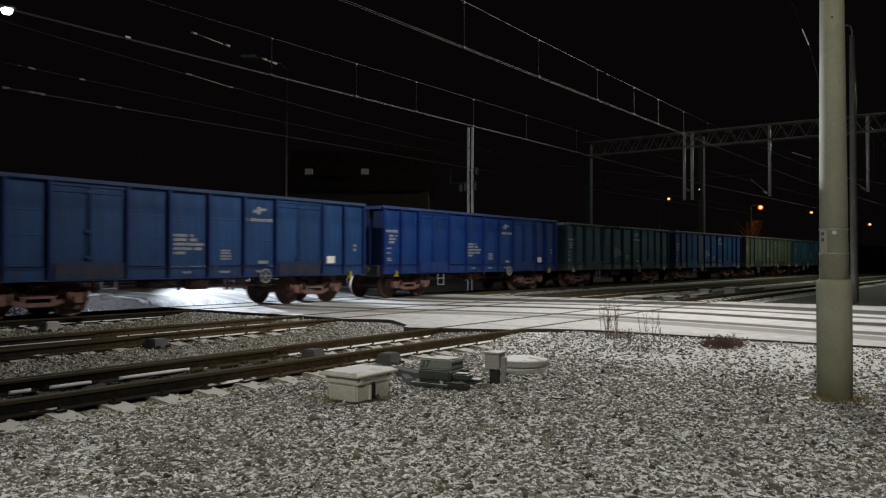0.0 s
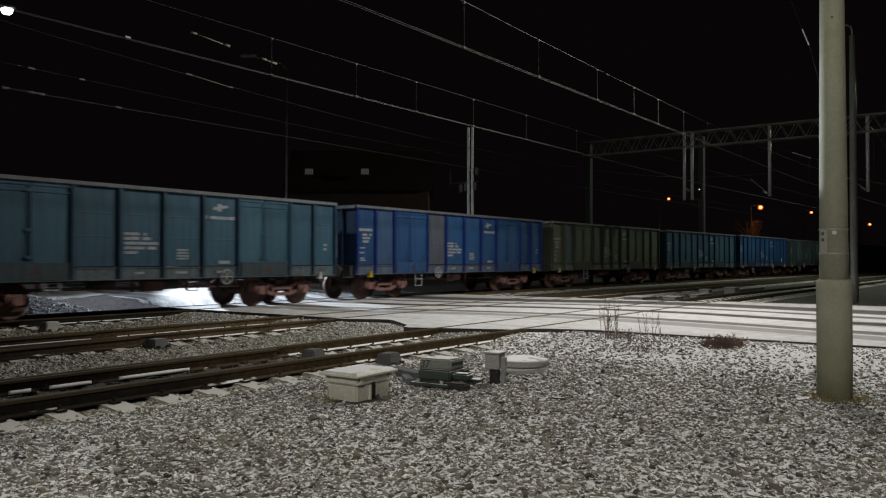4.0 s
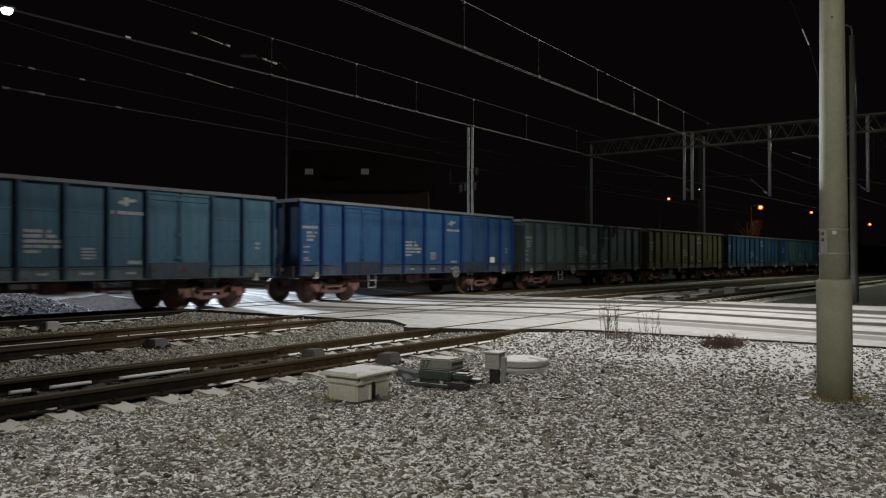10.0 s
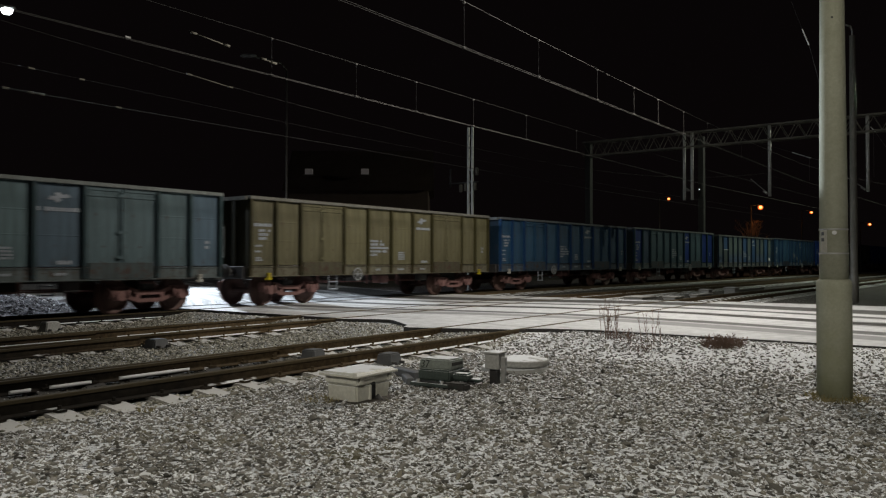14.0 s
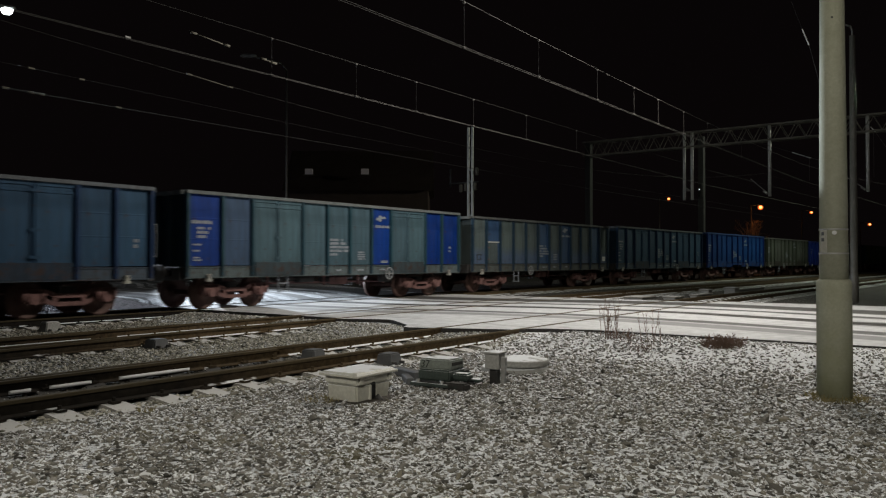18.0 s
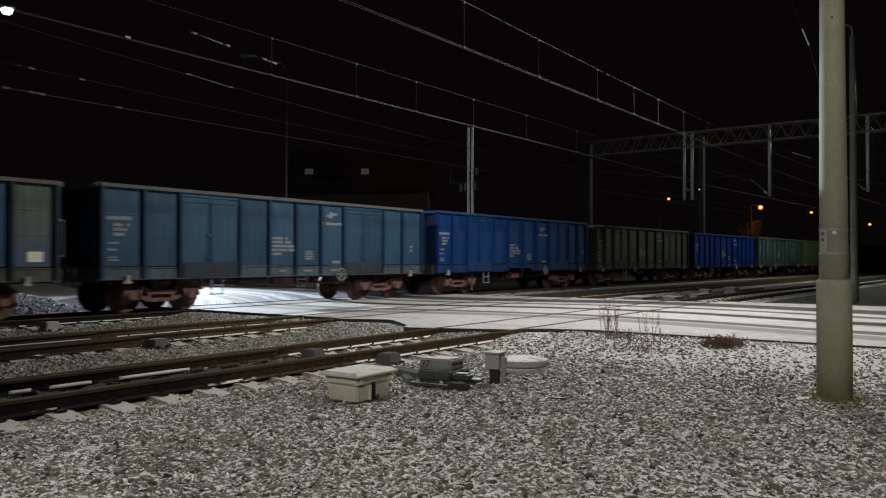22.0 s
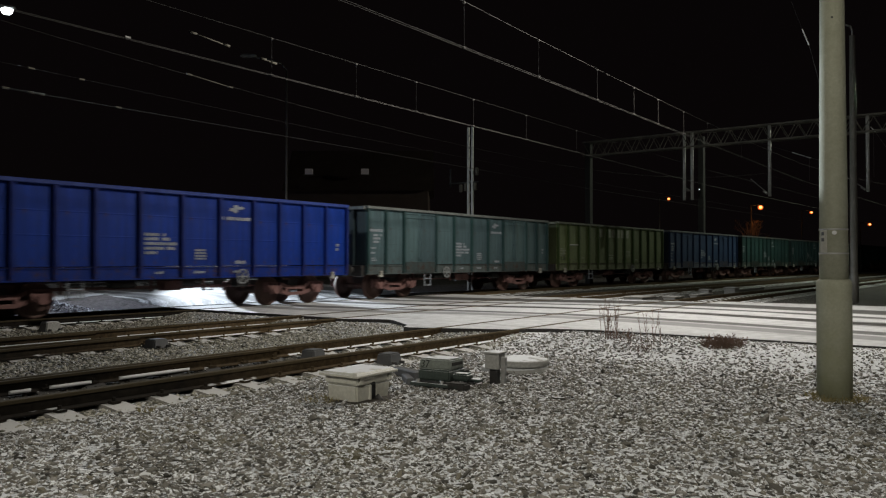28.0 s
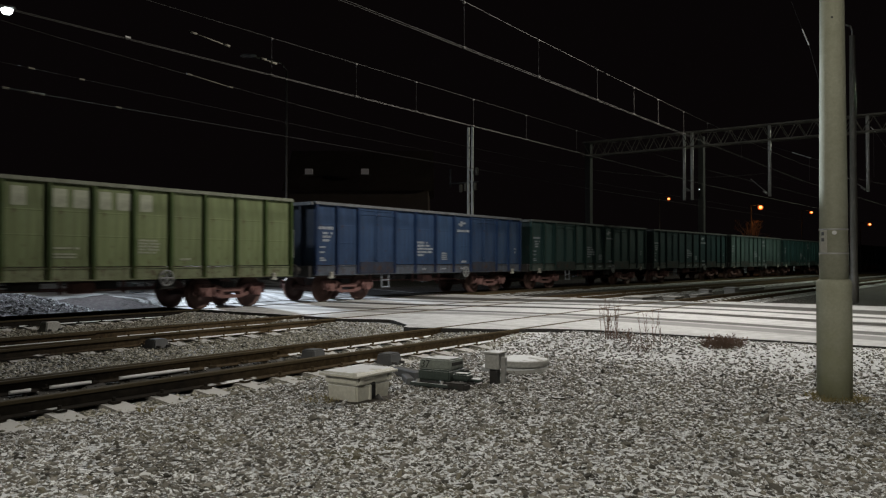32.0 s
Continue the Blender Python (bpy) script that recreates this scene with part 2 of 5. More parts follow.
STONE = mat("gravel_stone", stone_look(((0.045, 0.042, 0.036), (0.13, 0.122, 0.104), (0.18, 0.17, 0.149), (0.28, 0.265, 0.237), (0.19, 0.172, 0.13)), 0.51, 0.55))
BALLAST = mat("ballast_stone", stone_look(((0.07, 0.066, 0.052), (0.24, 0.228, 0.18), (0.36, 0.342, 0.285), (0.52, 0.50, 0.43)), 0.62, 0.76))
RUBBLE = mat("dirty_rubble", stone_look(((0.05, 0.045, 0.048), (0.16, 0.146, 0.155), (0.25, 0.23, 0.242), (0.40, 0.377, 0.39)), 0.58, 0.74))
GROUND = mat("gravel_ground", build_ground)
ROAD = mat("snowy_asphalt", build_road)
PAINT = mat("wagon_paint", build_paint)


def build_rail(nt, b):
    v = world_place(nt)
    sep = nt.nodes.new("ShaderNodeSeparateXYZ")
    nt.links.new(v, sep.inputs[0])
    f = noise_tex(nt, v, 14, 5)
    browning = node(nt, "ShaderNodeMapRange")
    for k, val in (("From Min", 7.0), ("From Max", 10.5)):
        browning.inputs[k].default_value = val
    nt.links.new(maths(nt, "ADD", sep.outputs["X"], maths(nt, "MULTIPLY", noise_tex(nt, v, 0.5, 3), 3.0)), browning.inputs["Value"])
    # Near black at low x and on the far track, brown elsewhere.
    blackened = ramp(nt, f, [(0.3, (0.008, 0.007, 0.006)), (0.7, (0.022, 0.018, 0.014))])
    brown = ramp(nt, f, [(0.3, (0.055, 0.038, 0.021)), (0.7, (0.13, 0.092, 0.05))])
    near = maths(nt, "MAXIMUM", maths(nt, "LESS_THAN", sep.outputs["Y"], 16.0), maths(nt, "GREATER_THAN", sep.outputs["X"], 27.0))
    col = mix(nt, maths(nt, "MULTIPLY", browning.outputs[0], near), blackened, brown)
    head = maths(nt, "GREATER_THAN", sep.outputs["Z"], -0.045)
    col = mix(nt, maths(nt, "MULTIPLY", head, 0.6), col, (0.075, 0.06, 0.034))
    low = maths(nt, "LESS_THAN", sep.outputs["Z"], -0.12)
    cover = maths(nt, "ADD", noise_tex(nt, v, 0.9, 4), maths(nt, "MULTIPLY", maths(nt, "GREATER_THAN", sep.outputs["X"], 8.7), 0.16))
    patch = ramp(nt, cover, [(0.56, (0, 0, 0)), (0.60, (1, 1, 1))])
    fac = maths(nt, "MULTIPLY", maths(nt, "MULTIPLY", up_facing(nt, 0.5, 0.8), low), patch)
    nt.links.new(mix(nt, fac, col, SNOW), b.inputs["Base Color"])
    b.inputs["Roughness"].default_value = 0.9
    b.inputs["Specular IOR Level"].default_value = 0.15
    bump(nt, b, f, 0.2, 0.003)


RAIL = mat("rail_steel", build_rail)
RAIL_TOP = plain("rail_polished", (0.55, 0.54, 0.53), 0.2, 1.0, 0.2, 20, 0.05)
SLEEPER = snowy("sleeper_concrete", (0.24, 0.23, 0.21), 0.85, 0.5, 0.9, 1.0, 5, blackened=True, snow=(0.55, 0.55, 0.55))

SLEEPER_WHITE = snowy("snowed_sleeper", (0.24, 0.23, 0.21), 0.85, 0.5, 0.9, 1.0, 5)


def build_concrete(nt, b):
    v = coords(nt)
    sep = nt.nodes.new("ShaderNodeSeparateXYZ")
    nt.links.new(v, sep.inputs[0])
    f = noise_tex(nt, v, 26, 6, 0.7)
    g = noise_tex(nt, v, 2.2, 5, 0.6)
    col = ramp(nt, f, [(0.3, (0.275, 0.278, 0.212)), (0.7, (0.345, 0.345, 0.272))])
    col = mix(nt, 0.7, col, ramp(nt, g, [(0.3, (0.72, 0.73, 0.66)), (0.7, (1, 1, 1))]), "MULTIPLY")
    moss = node(nt, "ShaderNodeMapRange")
    for k, val in (("From Min", 0.9), ("From Max", 0.1), ("To Max", 0.4)):
        moss.inputs[k].default_value = val
    nt.links.new(maths(nt, "ADD", sep.outputs["Z"], maths(nt, "MULTIPLY", maths(nt, "SUBTRACT", noise_tex(nt, v, 5, 5), 0.5), 1.6)), moss.inputs["Value"])
    col = mix(nt, moss.outputs[0], col, (0.20, 0.21, 0.09))
    nt.links.new(col, b.inputs["Base Color"])
    b.inputs["Roughness"].default_value = 0.88
    bump(nt, b, f, 0.3, 0.004)


SNOWY = plain("old_snow", (0.66, 0.67, 0.69), 0.9, 0, 0.12, 9, 0.4)
CONCRETE = mat("pole_concrete", build_concrete)
STEEL = plain("galvanised_steel", (0.34, 0.34, 0.33), 0.5, 0.5, 0.25, 8)
DARK = plain("dark_steel", (0.035, 0.033, 0.032), 0.6, 0.3, 0.4, 9)
RUSTY = plain("rusty_running_gear", (0.185, 0.098, 0.09), 0.85, 0.1, 0.6, 5, 0.5)
WHEEL = plain("wheel_steel", (0.11, 0.062, 0.052), 0.75, 0.1, 0.4, 6)
WHITE = plain("white_marking", (0.25, 0.275, 0.31), 0.7, 0, 0.35, 9)
HANDRAIL = plain("handrail_paint", (0.22, 0.23, 0.235), 0.7, 0, 0.3, 9)
GREYPOST = plain("dull_zinc", (0.21, 0.206, 0.185), 0.38, 0.12, 0.25, 6, 0.04)
PALE_CARD = plain("white_card", (0.75, 0.75, 0.74), 0.6, 0, 0.1, 9)
FAINT = plain("faint_lettering", (0.27, 0.29, 0.22), 0.7, 0, 0.3, 9)
BOXGREY = snowy("box_plastic", (0.52, 0.51, 0.45), 0.6, 0.7, 0.95, 0.75, 4, 0.12)
MOTORGREY = snowy("motor_paint", (0.04, 0.054, 0.048), 0.55, 0.8, 0.98, 0.78, 5, 0.25)
LIDGREY = snowy("lid_concrete", (0.30, 0.30, 0.285), 0.8, 0.7, 0.95, 0.7, 5, 0.2)
COVER = plain("cover_paint", (0.11, 0.112, 0.118), 0.6, 0.2, 0.3, 6)
MOTORPALE = snowy("motor_hood", (0.17, 0.19, 0.17), 0.6, 0.8, 0.98, 0.7, 5, 0.2)
DARK_GROUND = plain("dark_ground", (0.03, 0.024, 0.018), 0.9, 0, 0.5, 14, 0.8)
BLACK = plain("black_paint", (0.01, 0.01, 0.01), 0.6)
TWIG = plain("dry_twig", (0.13, 0.082, 0.06), 0.9)
GRASS = plain("dead_grass", (0.20, 0.165, 0.07), 0.9)
# Two darker copies of the wire metal; weaker light is put into their colour.
WIRE_BLACK = plain("wire_blackened", (0.012, 0.011, 0.011), 0.9, 0, 0.1, 3)
WIRE_DIM = plain("wire_darkened", (0.03, 0.029, 0.027), 0.8, 0.1, 0.1, 3)
PALE_STEEL = plain("pale_galvanised", (0.55, 0.55, 0.53), 0.5, 0.2, 0.2, 8)
# Darker copy of the steel, with dim light put into the colour.
DIM_STEEL = plain("steel_darkened", (0.05, 0.05, 0.049), 0.6, 0.3, 0.25, 8)
WIRE = plain("wire_copper", (0.085, 0.08, 0.076), 0.75, 0.1, 0.1, 3)
GANTRY = plain("gantry_paint", (0.14, 0.13, 0.105), 0.7, 0.2, 0.3, 8)
PLASTER = plain("house_plaster", (0.13, 0.088, 0.076), 0.9, 0, 0.2, 1)


def glow(name, colour, strength):
    def build(nt, b):
        b.inputs["Base Color"].default_value = (*colour, 1)
        b.inputs["Emission Color"].default_value = (*colour, 1)
        b.inputs["Emission Strength"].default_value = strength
    return mat(name, build)


# Weak glow keeps the panes pale where hardly any lamplight reaches them.
GLOW_WINDOW = glow("glowing_pane", (1.0, 0.88, 0.9), 0.012)
GLOW_COOL = glow("lamp_glass_cool", (0.85, 0.93, 1.0), 60)
GLOW_NEUTRAL = glow("lamp_glass_neutral", (1.0, 0.95, 0.85), 12)
GLOW_SMALL = glow("signal_glass", (0.9, 0.95, 1.0), 0.7)
GLOW_SODIUM = glow("lamp_glass_sodium", (1.0, 0.15, 0.02), 0.7)
GLOW_CORE = glow("burner_glass", (1.0, 0.46, 0.13), 3.2)

# ---- mesh helpers ----


def add_box(bm, x0, x1, y0, y1, z0, z1, m=None):
    vs = [bm.verts.new((x, y, z)) for z in (z0, z1) for y in (y0, y1) for x in (x0, x1)]
    if m is not None:
        for v in vs:
            v.co = m @ v.co
    for f in ((0, 2, 3, 1), (4, 5, 7, 6), (0, 1, 5, 4), (2, 6, 7, 3), (0, 4, 6, 2), (1, 3, 7, 5)):
        bm.faces.new([vs[i] for i in f])
    return vs


def add_tube(bm, p0, p1, r0, r1=None, n=10, caps=True):
    p0, p1 = Vector(p0), Vector(p1)
    r1 = r0 if r1 is None else r1
    axis = (p1 - p0).normalized()
    u = axis.orthogonal().normalized()
    w = axis.cross(u)
    rings = []
    for p, r in ((p0, r0), (p1, r1)):
        rings.append([bm.verts.new(p + (u * math.cos(a) + w * math.sin(a)) * r) for a in [2 * math.pi * i / n for i in range(n)]])
    for i in range(n):
        j = (i + 1) % n
        f = bm.faces.new((rings[0][i], rings[0][j], rings[1][j], rings[1][i]))
        f.smooth = n > 6
    if caps:
        bm.faces.new(rings[0][::-1])
        bm.faces.new(rings[1])


def add_prism(bm, outline, x0, x1):
    """An outline in (y, z), drawn out along x."""
    a = [bm.verts.new((x0, y, z)) for y, z in outline]
    c = [bm.verts.new((x1, y, z)) for y, z in outline]
    n = len(outline)
    for i in range(n):
        j = (i + 1) % n
        bm.faces.new((a[i], a[j], c[j], c[i]))
    bm.faces.new(a[::-1])
    bm.faces.new(c)


def add_lathe(bm, profile, n=24, axis="Z", centre=(0, 0, 0)):
    """A profile of (radius, height), turned round an axis."""
    rings = []
    for r, h in profile:
        ring = []
        for i in range(n):
            a = 2 * math.pi * i / n
            c, s = r * math.cos(a), r * math.sin(a)
            co = (c, s, h) if axis == "Z" else (c, h, s)
            ring.append(bm.verts.new(Vector(co) + Vector(centre)))
        rings.append(ring)
    for a, c in zip(rings, rings[1:]):
        for i in range(n):
            j = (i + 1) % n
            f = bm.faces.new((a[i], a[j], c[j], c[i]))
            f.smooth = True
    bm.faces.new(rings[0][::-1])
    bm.faces.new(rings[-1])


def bevel(bm, width, segments=1):
    bmesh.ops.bevel(bm, geom=bm.edges[:], offset=width, segments=segments, affect="EDGES", clamp_overlap=True)


def mesh_of(name, bm, material):
    bmesh.ops.recalc_face_normals(bm, faces=bm.faces[:])
    me = bpy.data.meshes.new(name)
    bm.to_mesh(me)
    bm.free()
    me.materials.append(material)
    return me


def part(name, bm, material, parent, label="", at=None):
    ob = new(name, mesh_of(name, bm, material))
    ob.parent = parent
    if at is not None:
        ob.matrix_basis = at
    return tagged(ob, label)


def shared(name, me, parent, at=None, label=""):
    ob = new(name, me)
    ob.parent = parent
    if at is not None:
        ob.matrix_basis = at
    return tagged(ob, label)


def thing(name, at, label, category, group="", kind=""):
    ob = new(name)
    ob.matrix_basis = at
    ob.empty_display_size = 0.2
    return tagged(ob, label, category, group, kind)


def single(name, bm, material, label, category, at=None, group="", kind=""):
    ob = new(name, mesh_of(name, bm, material))
    if at is not None:
        ob.matrix_basis = at
    return tagged(ob, label, category, group, kind)


# ---- plan ----
TRACKS = (8.80, 13.85, 19.50)
HALF = 0.7525
GRADE = -0.22
ROAD_X = (13.7, 26.2)


def bend(x):
    """How far the lines swing aside beyond the crossing."""
    k = (x - 33.0) / 4.0
    return -0.05 * 4.0 * (math.log1p(math.exp(k)) if k < 30 else k)


def heading(x):
    return math.degrees(math.atan2(bend(x + 0.5) - bend(x - 0.5), 1.0))


# ---- structure ----
def lie(x, y):
    """The height of the gravel: it rises towards the road."""
    if 0 < x < 16 and 20.5 < y < 33:
        u, v = (x - 9.2) / 5.3, (y - 26.5) / 4.6
        k = max(0.0, 1 - u * u - v * v)
        return GRADE + 0.62 * k * k * (3 - 2 * k)
    if ROAD_X[0] - 2.4 < x < ROAD_X[1] + 2.0 and -40 < y < 60:
        a = min(1.0, max(0.0, (x - (ROAD_X[0] - 1.9)) / 1.5)) if x < 18 else min(1.0, max(0.0, (ROAD_X[1] + 1.6 - x) / 1.4))
        return GRADE + (0.17 if y < 7.2 else 0.13 if x < 18 else 0.06) * a * a * (3 - 2 * a)
    return GRADE


bm = bmesh.new()
gx = sorted({round(v, 3) for v in list(np.linspace(-1500, -60, 14)) + list(np.linspace(-60, 120, 61)) + list(np.linspace(11.4, 15, 13)) + list(np.linspace(26, 28.4, 9)) + list(np.linspace(2, 16, 15)) + list(np.linspace(120, 1500, 14))})
gy = sorted({round(v, 3) for v in list(np.linspace(-1500, -60, 14)) + list(np.linspace(-60, 120, 41)) + list(np.linspace(20.5, 33, 19)) + list(np.linspace(120, 1500, 14))})
grid = [[bm.verts.new((x, y, lie(x, y))) for y in gy] for x in gx]
for a, c in zip(grid, grid[1:]):
    for i in range(len(gy) - 1):
        bm.faces.new((a[i], c[i], c[i + 1], a[i + 1])).smooth = True
tagged(new("ground", mesh_of("ground", bm, GROUND)), "grey gravel ground dusted with thin snow", "ground", kind="structure")

# the road: strips between the rails
road = thing("road", Matrix(), "snow-covered asphalt road over a level crossing", "road", kind="structure")
ROAD_ENDS = {1: ((12.92, 9.513), (13.5, 8.13)), 2: ((13.45, 13.055), (13.9, 12.3), (14.05, 11.85), (13.9, 11.6), (13.1, 10.55), (12.72, 10.35), (12.66, 10.15), (12.9, 9.595))}
edges = [-60.0]
for c in TRACKS:
    for s in (-1, 1):
        r = c + s * HALF
        edges += [r - 0.042 - (0.04 if s > 0 else 0), r + 0.042 + (0.04 if s < 0 else 0)]
edges.append(90.0)
for i in range(0, len(edges), 2):
    bm = bmesh.new()
    y0, y1 = edges[i], edges[i + 1]
    n = max(1, int((y1 - y0) / 2))
    if y1 > 60:
        left = [(13.7, y0), (16.2, 27.0), (19.2, 35.0), (40.0, 90.0)]
        right = [(26.2, y0), (29.5, 27.0), (34.0, 35.0), (60.0, 90.0)]
        for z in (GRADE - 0.1, -0.012):
            rows = [[bm.verts.new((x, y, z)) for x, y in line] for line in (left, right)]
            for a in range(3):
                bm.faces.new((rows[0][a], rows[1][a], rows[1][a + 1], rows[0][a + 1]))
        bm.verts.ensure_lookup_table()
        for a, b in ((0, 1), (1, 2), (2, 3), (4, 5), (5, 6), (6, 7), (0, 4), (3, 7)):
            bm.faces.new((bm.verts[a], bm.verts[b], bm.verts[b + 8], bm.verts[a + 8]))
    else:
        left = ((13.55, y1), (13.9, y1 - 0.02), (14.1, y1 - 0.4), (14.4, y1 - 1.2), (14.4, y0)) if y1 < 8.5 else ROAD_ENDS.get(i // 2, ((ROAD_X[0], y1), (ROAD_X[0], y0)))
        right = ROAD_X[1] + (0.8 if y1 < 8.5 else 0)
        ol = [*left, (right, y0), (right, y1)]
        low, top = [[bm.verts.new((x, y, z)) for x, y in ol] for z in (GRADE - 0.1, -0.012)]
        bm.faces.new(low[::-1])
        bm.faces.new(top)
        for a in range(len(ol)):
            b = (a + 1) % len(ol)
            bm.faces.new((low[a], low[b], top[b], top[a]))
    part("road_slab", bm, ROAD, road)


verge_top = [(13.7, 20.4), (16.2, 27.0), (19.2, 35.0), (40.0, 90.0)]
bm = bmesh.new()
verge = []
for x, y in verge_top:
    verge.append([bm.verts.new((x - dx, y + 0.3 * dx, z)) for dx, z in ((0.0, -0.016), (0.5, -0.06), (1.1, -0.15), (1.9, GRADE - 0.03))])
for a, c in zip(verge, verge[1:]):
    for k in range(3):
        bm.faces.new((a[k], c[k], c[k + 1], a[k + 1])).smooth = True
tagged(new("verge", mesh_of("verge", bm, GROUND)), "low gravel bank along the road's edge", "verge", kind="structure")


def rail_outline(y, top=0.0):
    w, f = 0.036, 0.075
    return [(y - f, top - 0.172), (y + f, top - 0.172), (y + f, top - 0.160), (y + 0.012, top - 0.14), (y + 0.012, top - 0.05),
            (y + w, top - 0.038), (y + w, top - 0.006), (y + w - 0.008, top), (y - w + 0.008, top), (y - w, top - 0.006),
            (y - w, top - 0.038), (y - 0.012, top - 0.05), (y - 0.012, top - 0.14), (y - f, top - 0.160)]


def bent_rail(bm, y, xs, top=0.0, shift=None):
    rings = []
    for x in xs:
        o = bend(x) + (shift(x) if shift else 0.0)
        rings.append([bm.verts.new((x, yy + o, zz)) for yy, zz in rail_outline(y, top)])
    n = len(rings[0])
    for a, c in zip(rings, rings[1:]):
        for i in range(n):
            j = (i + 1) % n
            bm.faces.new((a[i], a[j], c[j], c[i]))
    bm.faces.new(rings[0][::-1])
    bm.faces.new(rings[-1])


RAIL_X = [-260.0, -20.0, 10.0, 26.0] + [30.0 + 2.5 * i for i in range(10)] + [60.0, 90.0, 160.0, 420.0]
for c in TRACKS:
    track = thing("railway_track", Matrix(), "brown steel rails on snow-dusted concrete sleepers", "track", kind="structure")
    for s in (-1, 1):
        bm = bmesh.new()
        bent_rail(bm, c + s * HALF, RAIL_X)
        part("rail", bm, RAIL, track)
        if c < 19:
            continue
        bm = bmesh.new()
        ys = c + s * HALF
        tops = [[bm.verts.new((x, ys + o + bend(x), 0.0045 - 9.0 * o * o)) for o in (-0.03, -0.022, -0.012, 0.0, 0.012, 0.022, 0.03)] for x in RAIL_X]
        for a, d in zip(tops, tops[1:]):
            for i in range(6):
                bm.faces.new((a[i], d[i], d[i + 1], a[i + 1])).smooth = True
        part("running_band", bm, RAIL_TOP, track, "polished running band")

# ---- wagons ----
LENGTH, PITCH, SIDE = 13.0, 13.995, 1.42
RIBS = (0.0, 1.02, 2.05, 4.02, 5.24, 6.5, 7.74, 8.95, 10.95, 11.95, 13.0)
RIBS_EVEN_DOORS = (0.0, 1.22, 2.30, 4.32, 5.42, 6.5, 7.60, 8.66, 10.70, 11.78, 13.0)
SILL, FLOOR = 0.90, 1.22
HX = LENGTH / 2


def panel_mesh(w, top, door=False):
    bm = bmesh.new()
    z0, z1 = FLOOR + 0.03, top - 0.10
    if door:
        pts = [(0.02, z0), (-0.04, z0), (-0.04, z0 + 0.10), (-0.012, z0 + 0.11), (-0.012, z1 - 0.25), (-0.035, z1 - 0.24), (-0.035, z1 - 0.20), (-0.012, z1 - 0.19), (-0.012, z1 - 0.10), (-0.04, z1 - 0.09), (-0.04, z1), (0.02, z1)]
        add_prism(bm, pts, 0.07, w - 0.07)
        for x0, x1 in ((0.02, 0.0701), (w - 0.0701, w - 0.02)):
            add_box(bm, x0, x1, -0.045, 0.02, z0, z1)
    else:
        pts = [(0.02, z0), (0.0, z0)]
        for z in (z0 + 0.72, z0 + 1.30):
            pts += [(0.0, z), (-0.005, z + 0.01), (-0.005, z + 0.03), (0.0, z + 0.04)]
        pts += [(0.0, z1), (0.02, z1)]
        add_prism(bm, pts, 0, w)
    return bm


def wheel_profile():
    return [(0.10, -0.10), (0.10, -0.06), (0.36, -0.035), (0.40, -0.065), (0.455, -0.065), (0.46, 0.02), (0.485, 0.035), (0.485, 0.065), (0.40, 0.065), (0.36, 0.0), (0.12, 0.03), (0.12, 0.1)]


# blocks of worn writing: bay, offset from its left rib, lowest line, and the length of each line from the top
MARKS = ((0, 0.20, 2.42, 0.10, (0.66,)), (0, 0.38, 2.02, 0.085, (0.46, 0.40, 0.30)), (0, 0.24, 1.64, 0.06, (0.28, 0.0, 0.24)), (0, 0.26, 1.38, 0.05, (0.32, 0.30)),
         (4, 0.14, 1.56, 0.085, (0.62, 0.74, 0.96, 0.92, 0.36)), (5, 0.42, 1.42, 0.055, (0.36, 0.38, 0.36, 0.38)), (6, 0.08, 2.56, 0.10, (1.02,)),
         (9, 0.50, 1.72, 0.10, (0.14, 0.12)), (6, 0.55, 1.30, 0.10, (0.36,)), (4, 0.45, 1.04, 0.07, (0.40,)), (5, 0.4, 1.04, 0.07, (0.34,)), (6, 0.5, 1.04, 0.07, (0.28,)))
BLOCKS = ((0, 0.30, 1.62, 0.06, (0.5, 0.55, 0.5, 0.55, 0.42)), (5, 0.12, 1.45, 0.05, (0.6, 0.0, 0.55, 0.6)), (7, 0.14, 1.50, 0.055, (0.55, 0.6, 0.58, 0.6, 0.5, 0.0)), (8, 0.3, 1.4, 0.06, (0.4,)), (2, 0.3, 1.5, 0.05, (0.3,)))
LETTERS = ((4, 0.22, 0.34), (5, 0.08, 0.36), (5, 0.58, 0.38), (6, 0.16, 0.32), (6, 0.62, 0.40), (7, 0.18, 0.36))


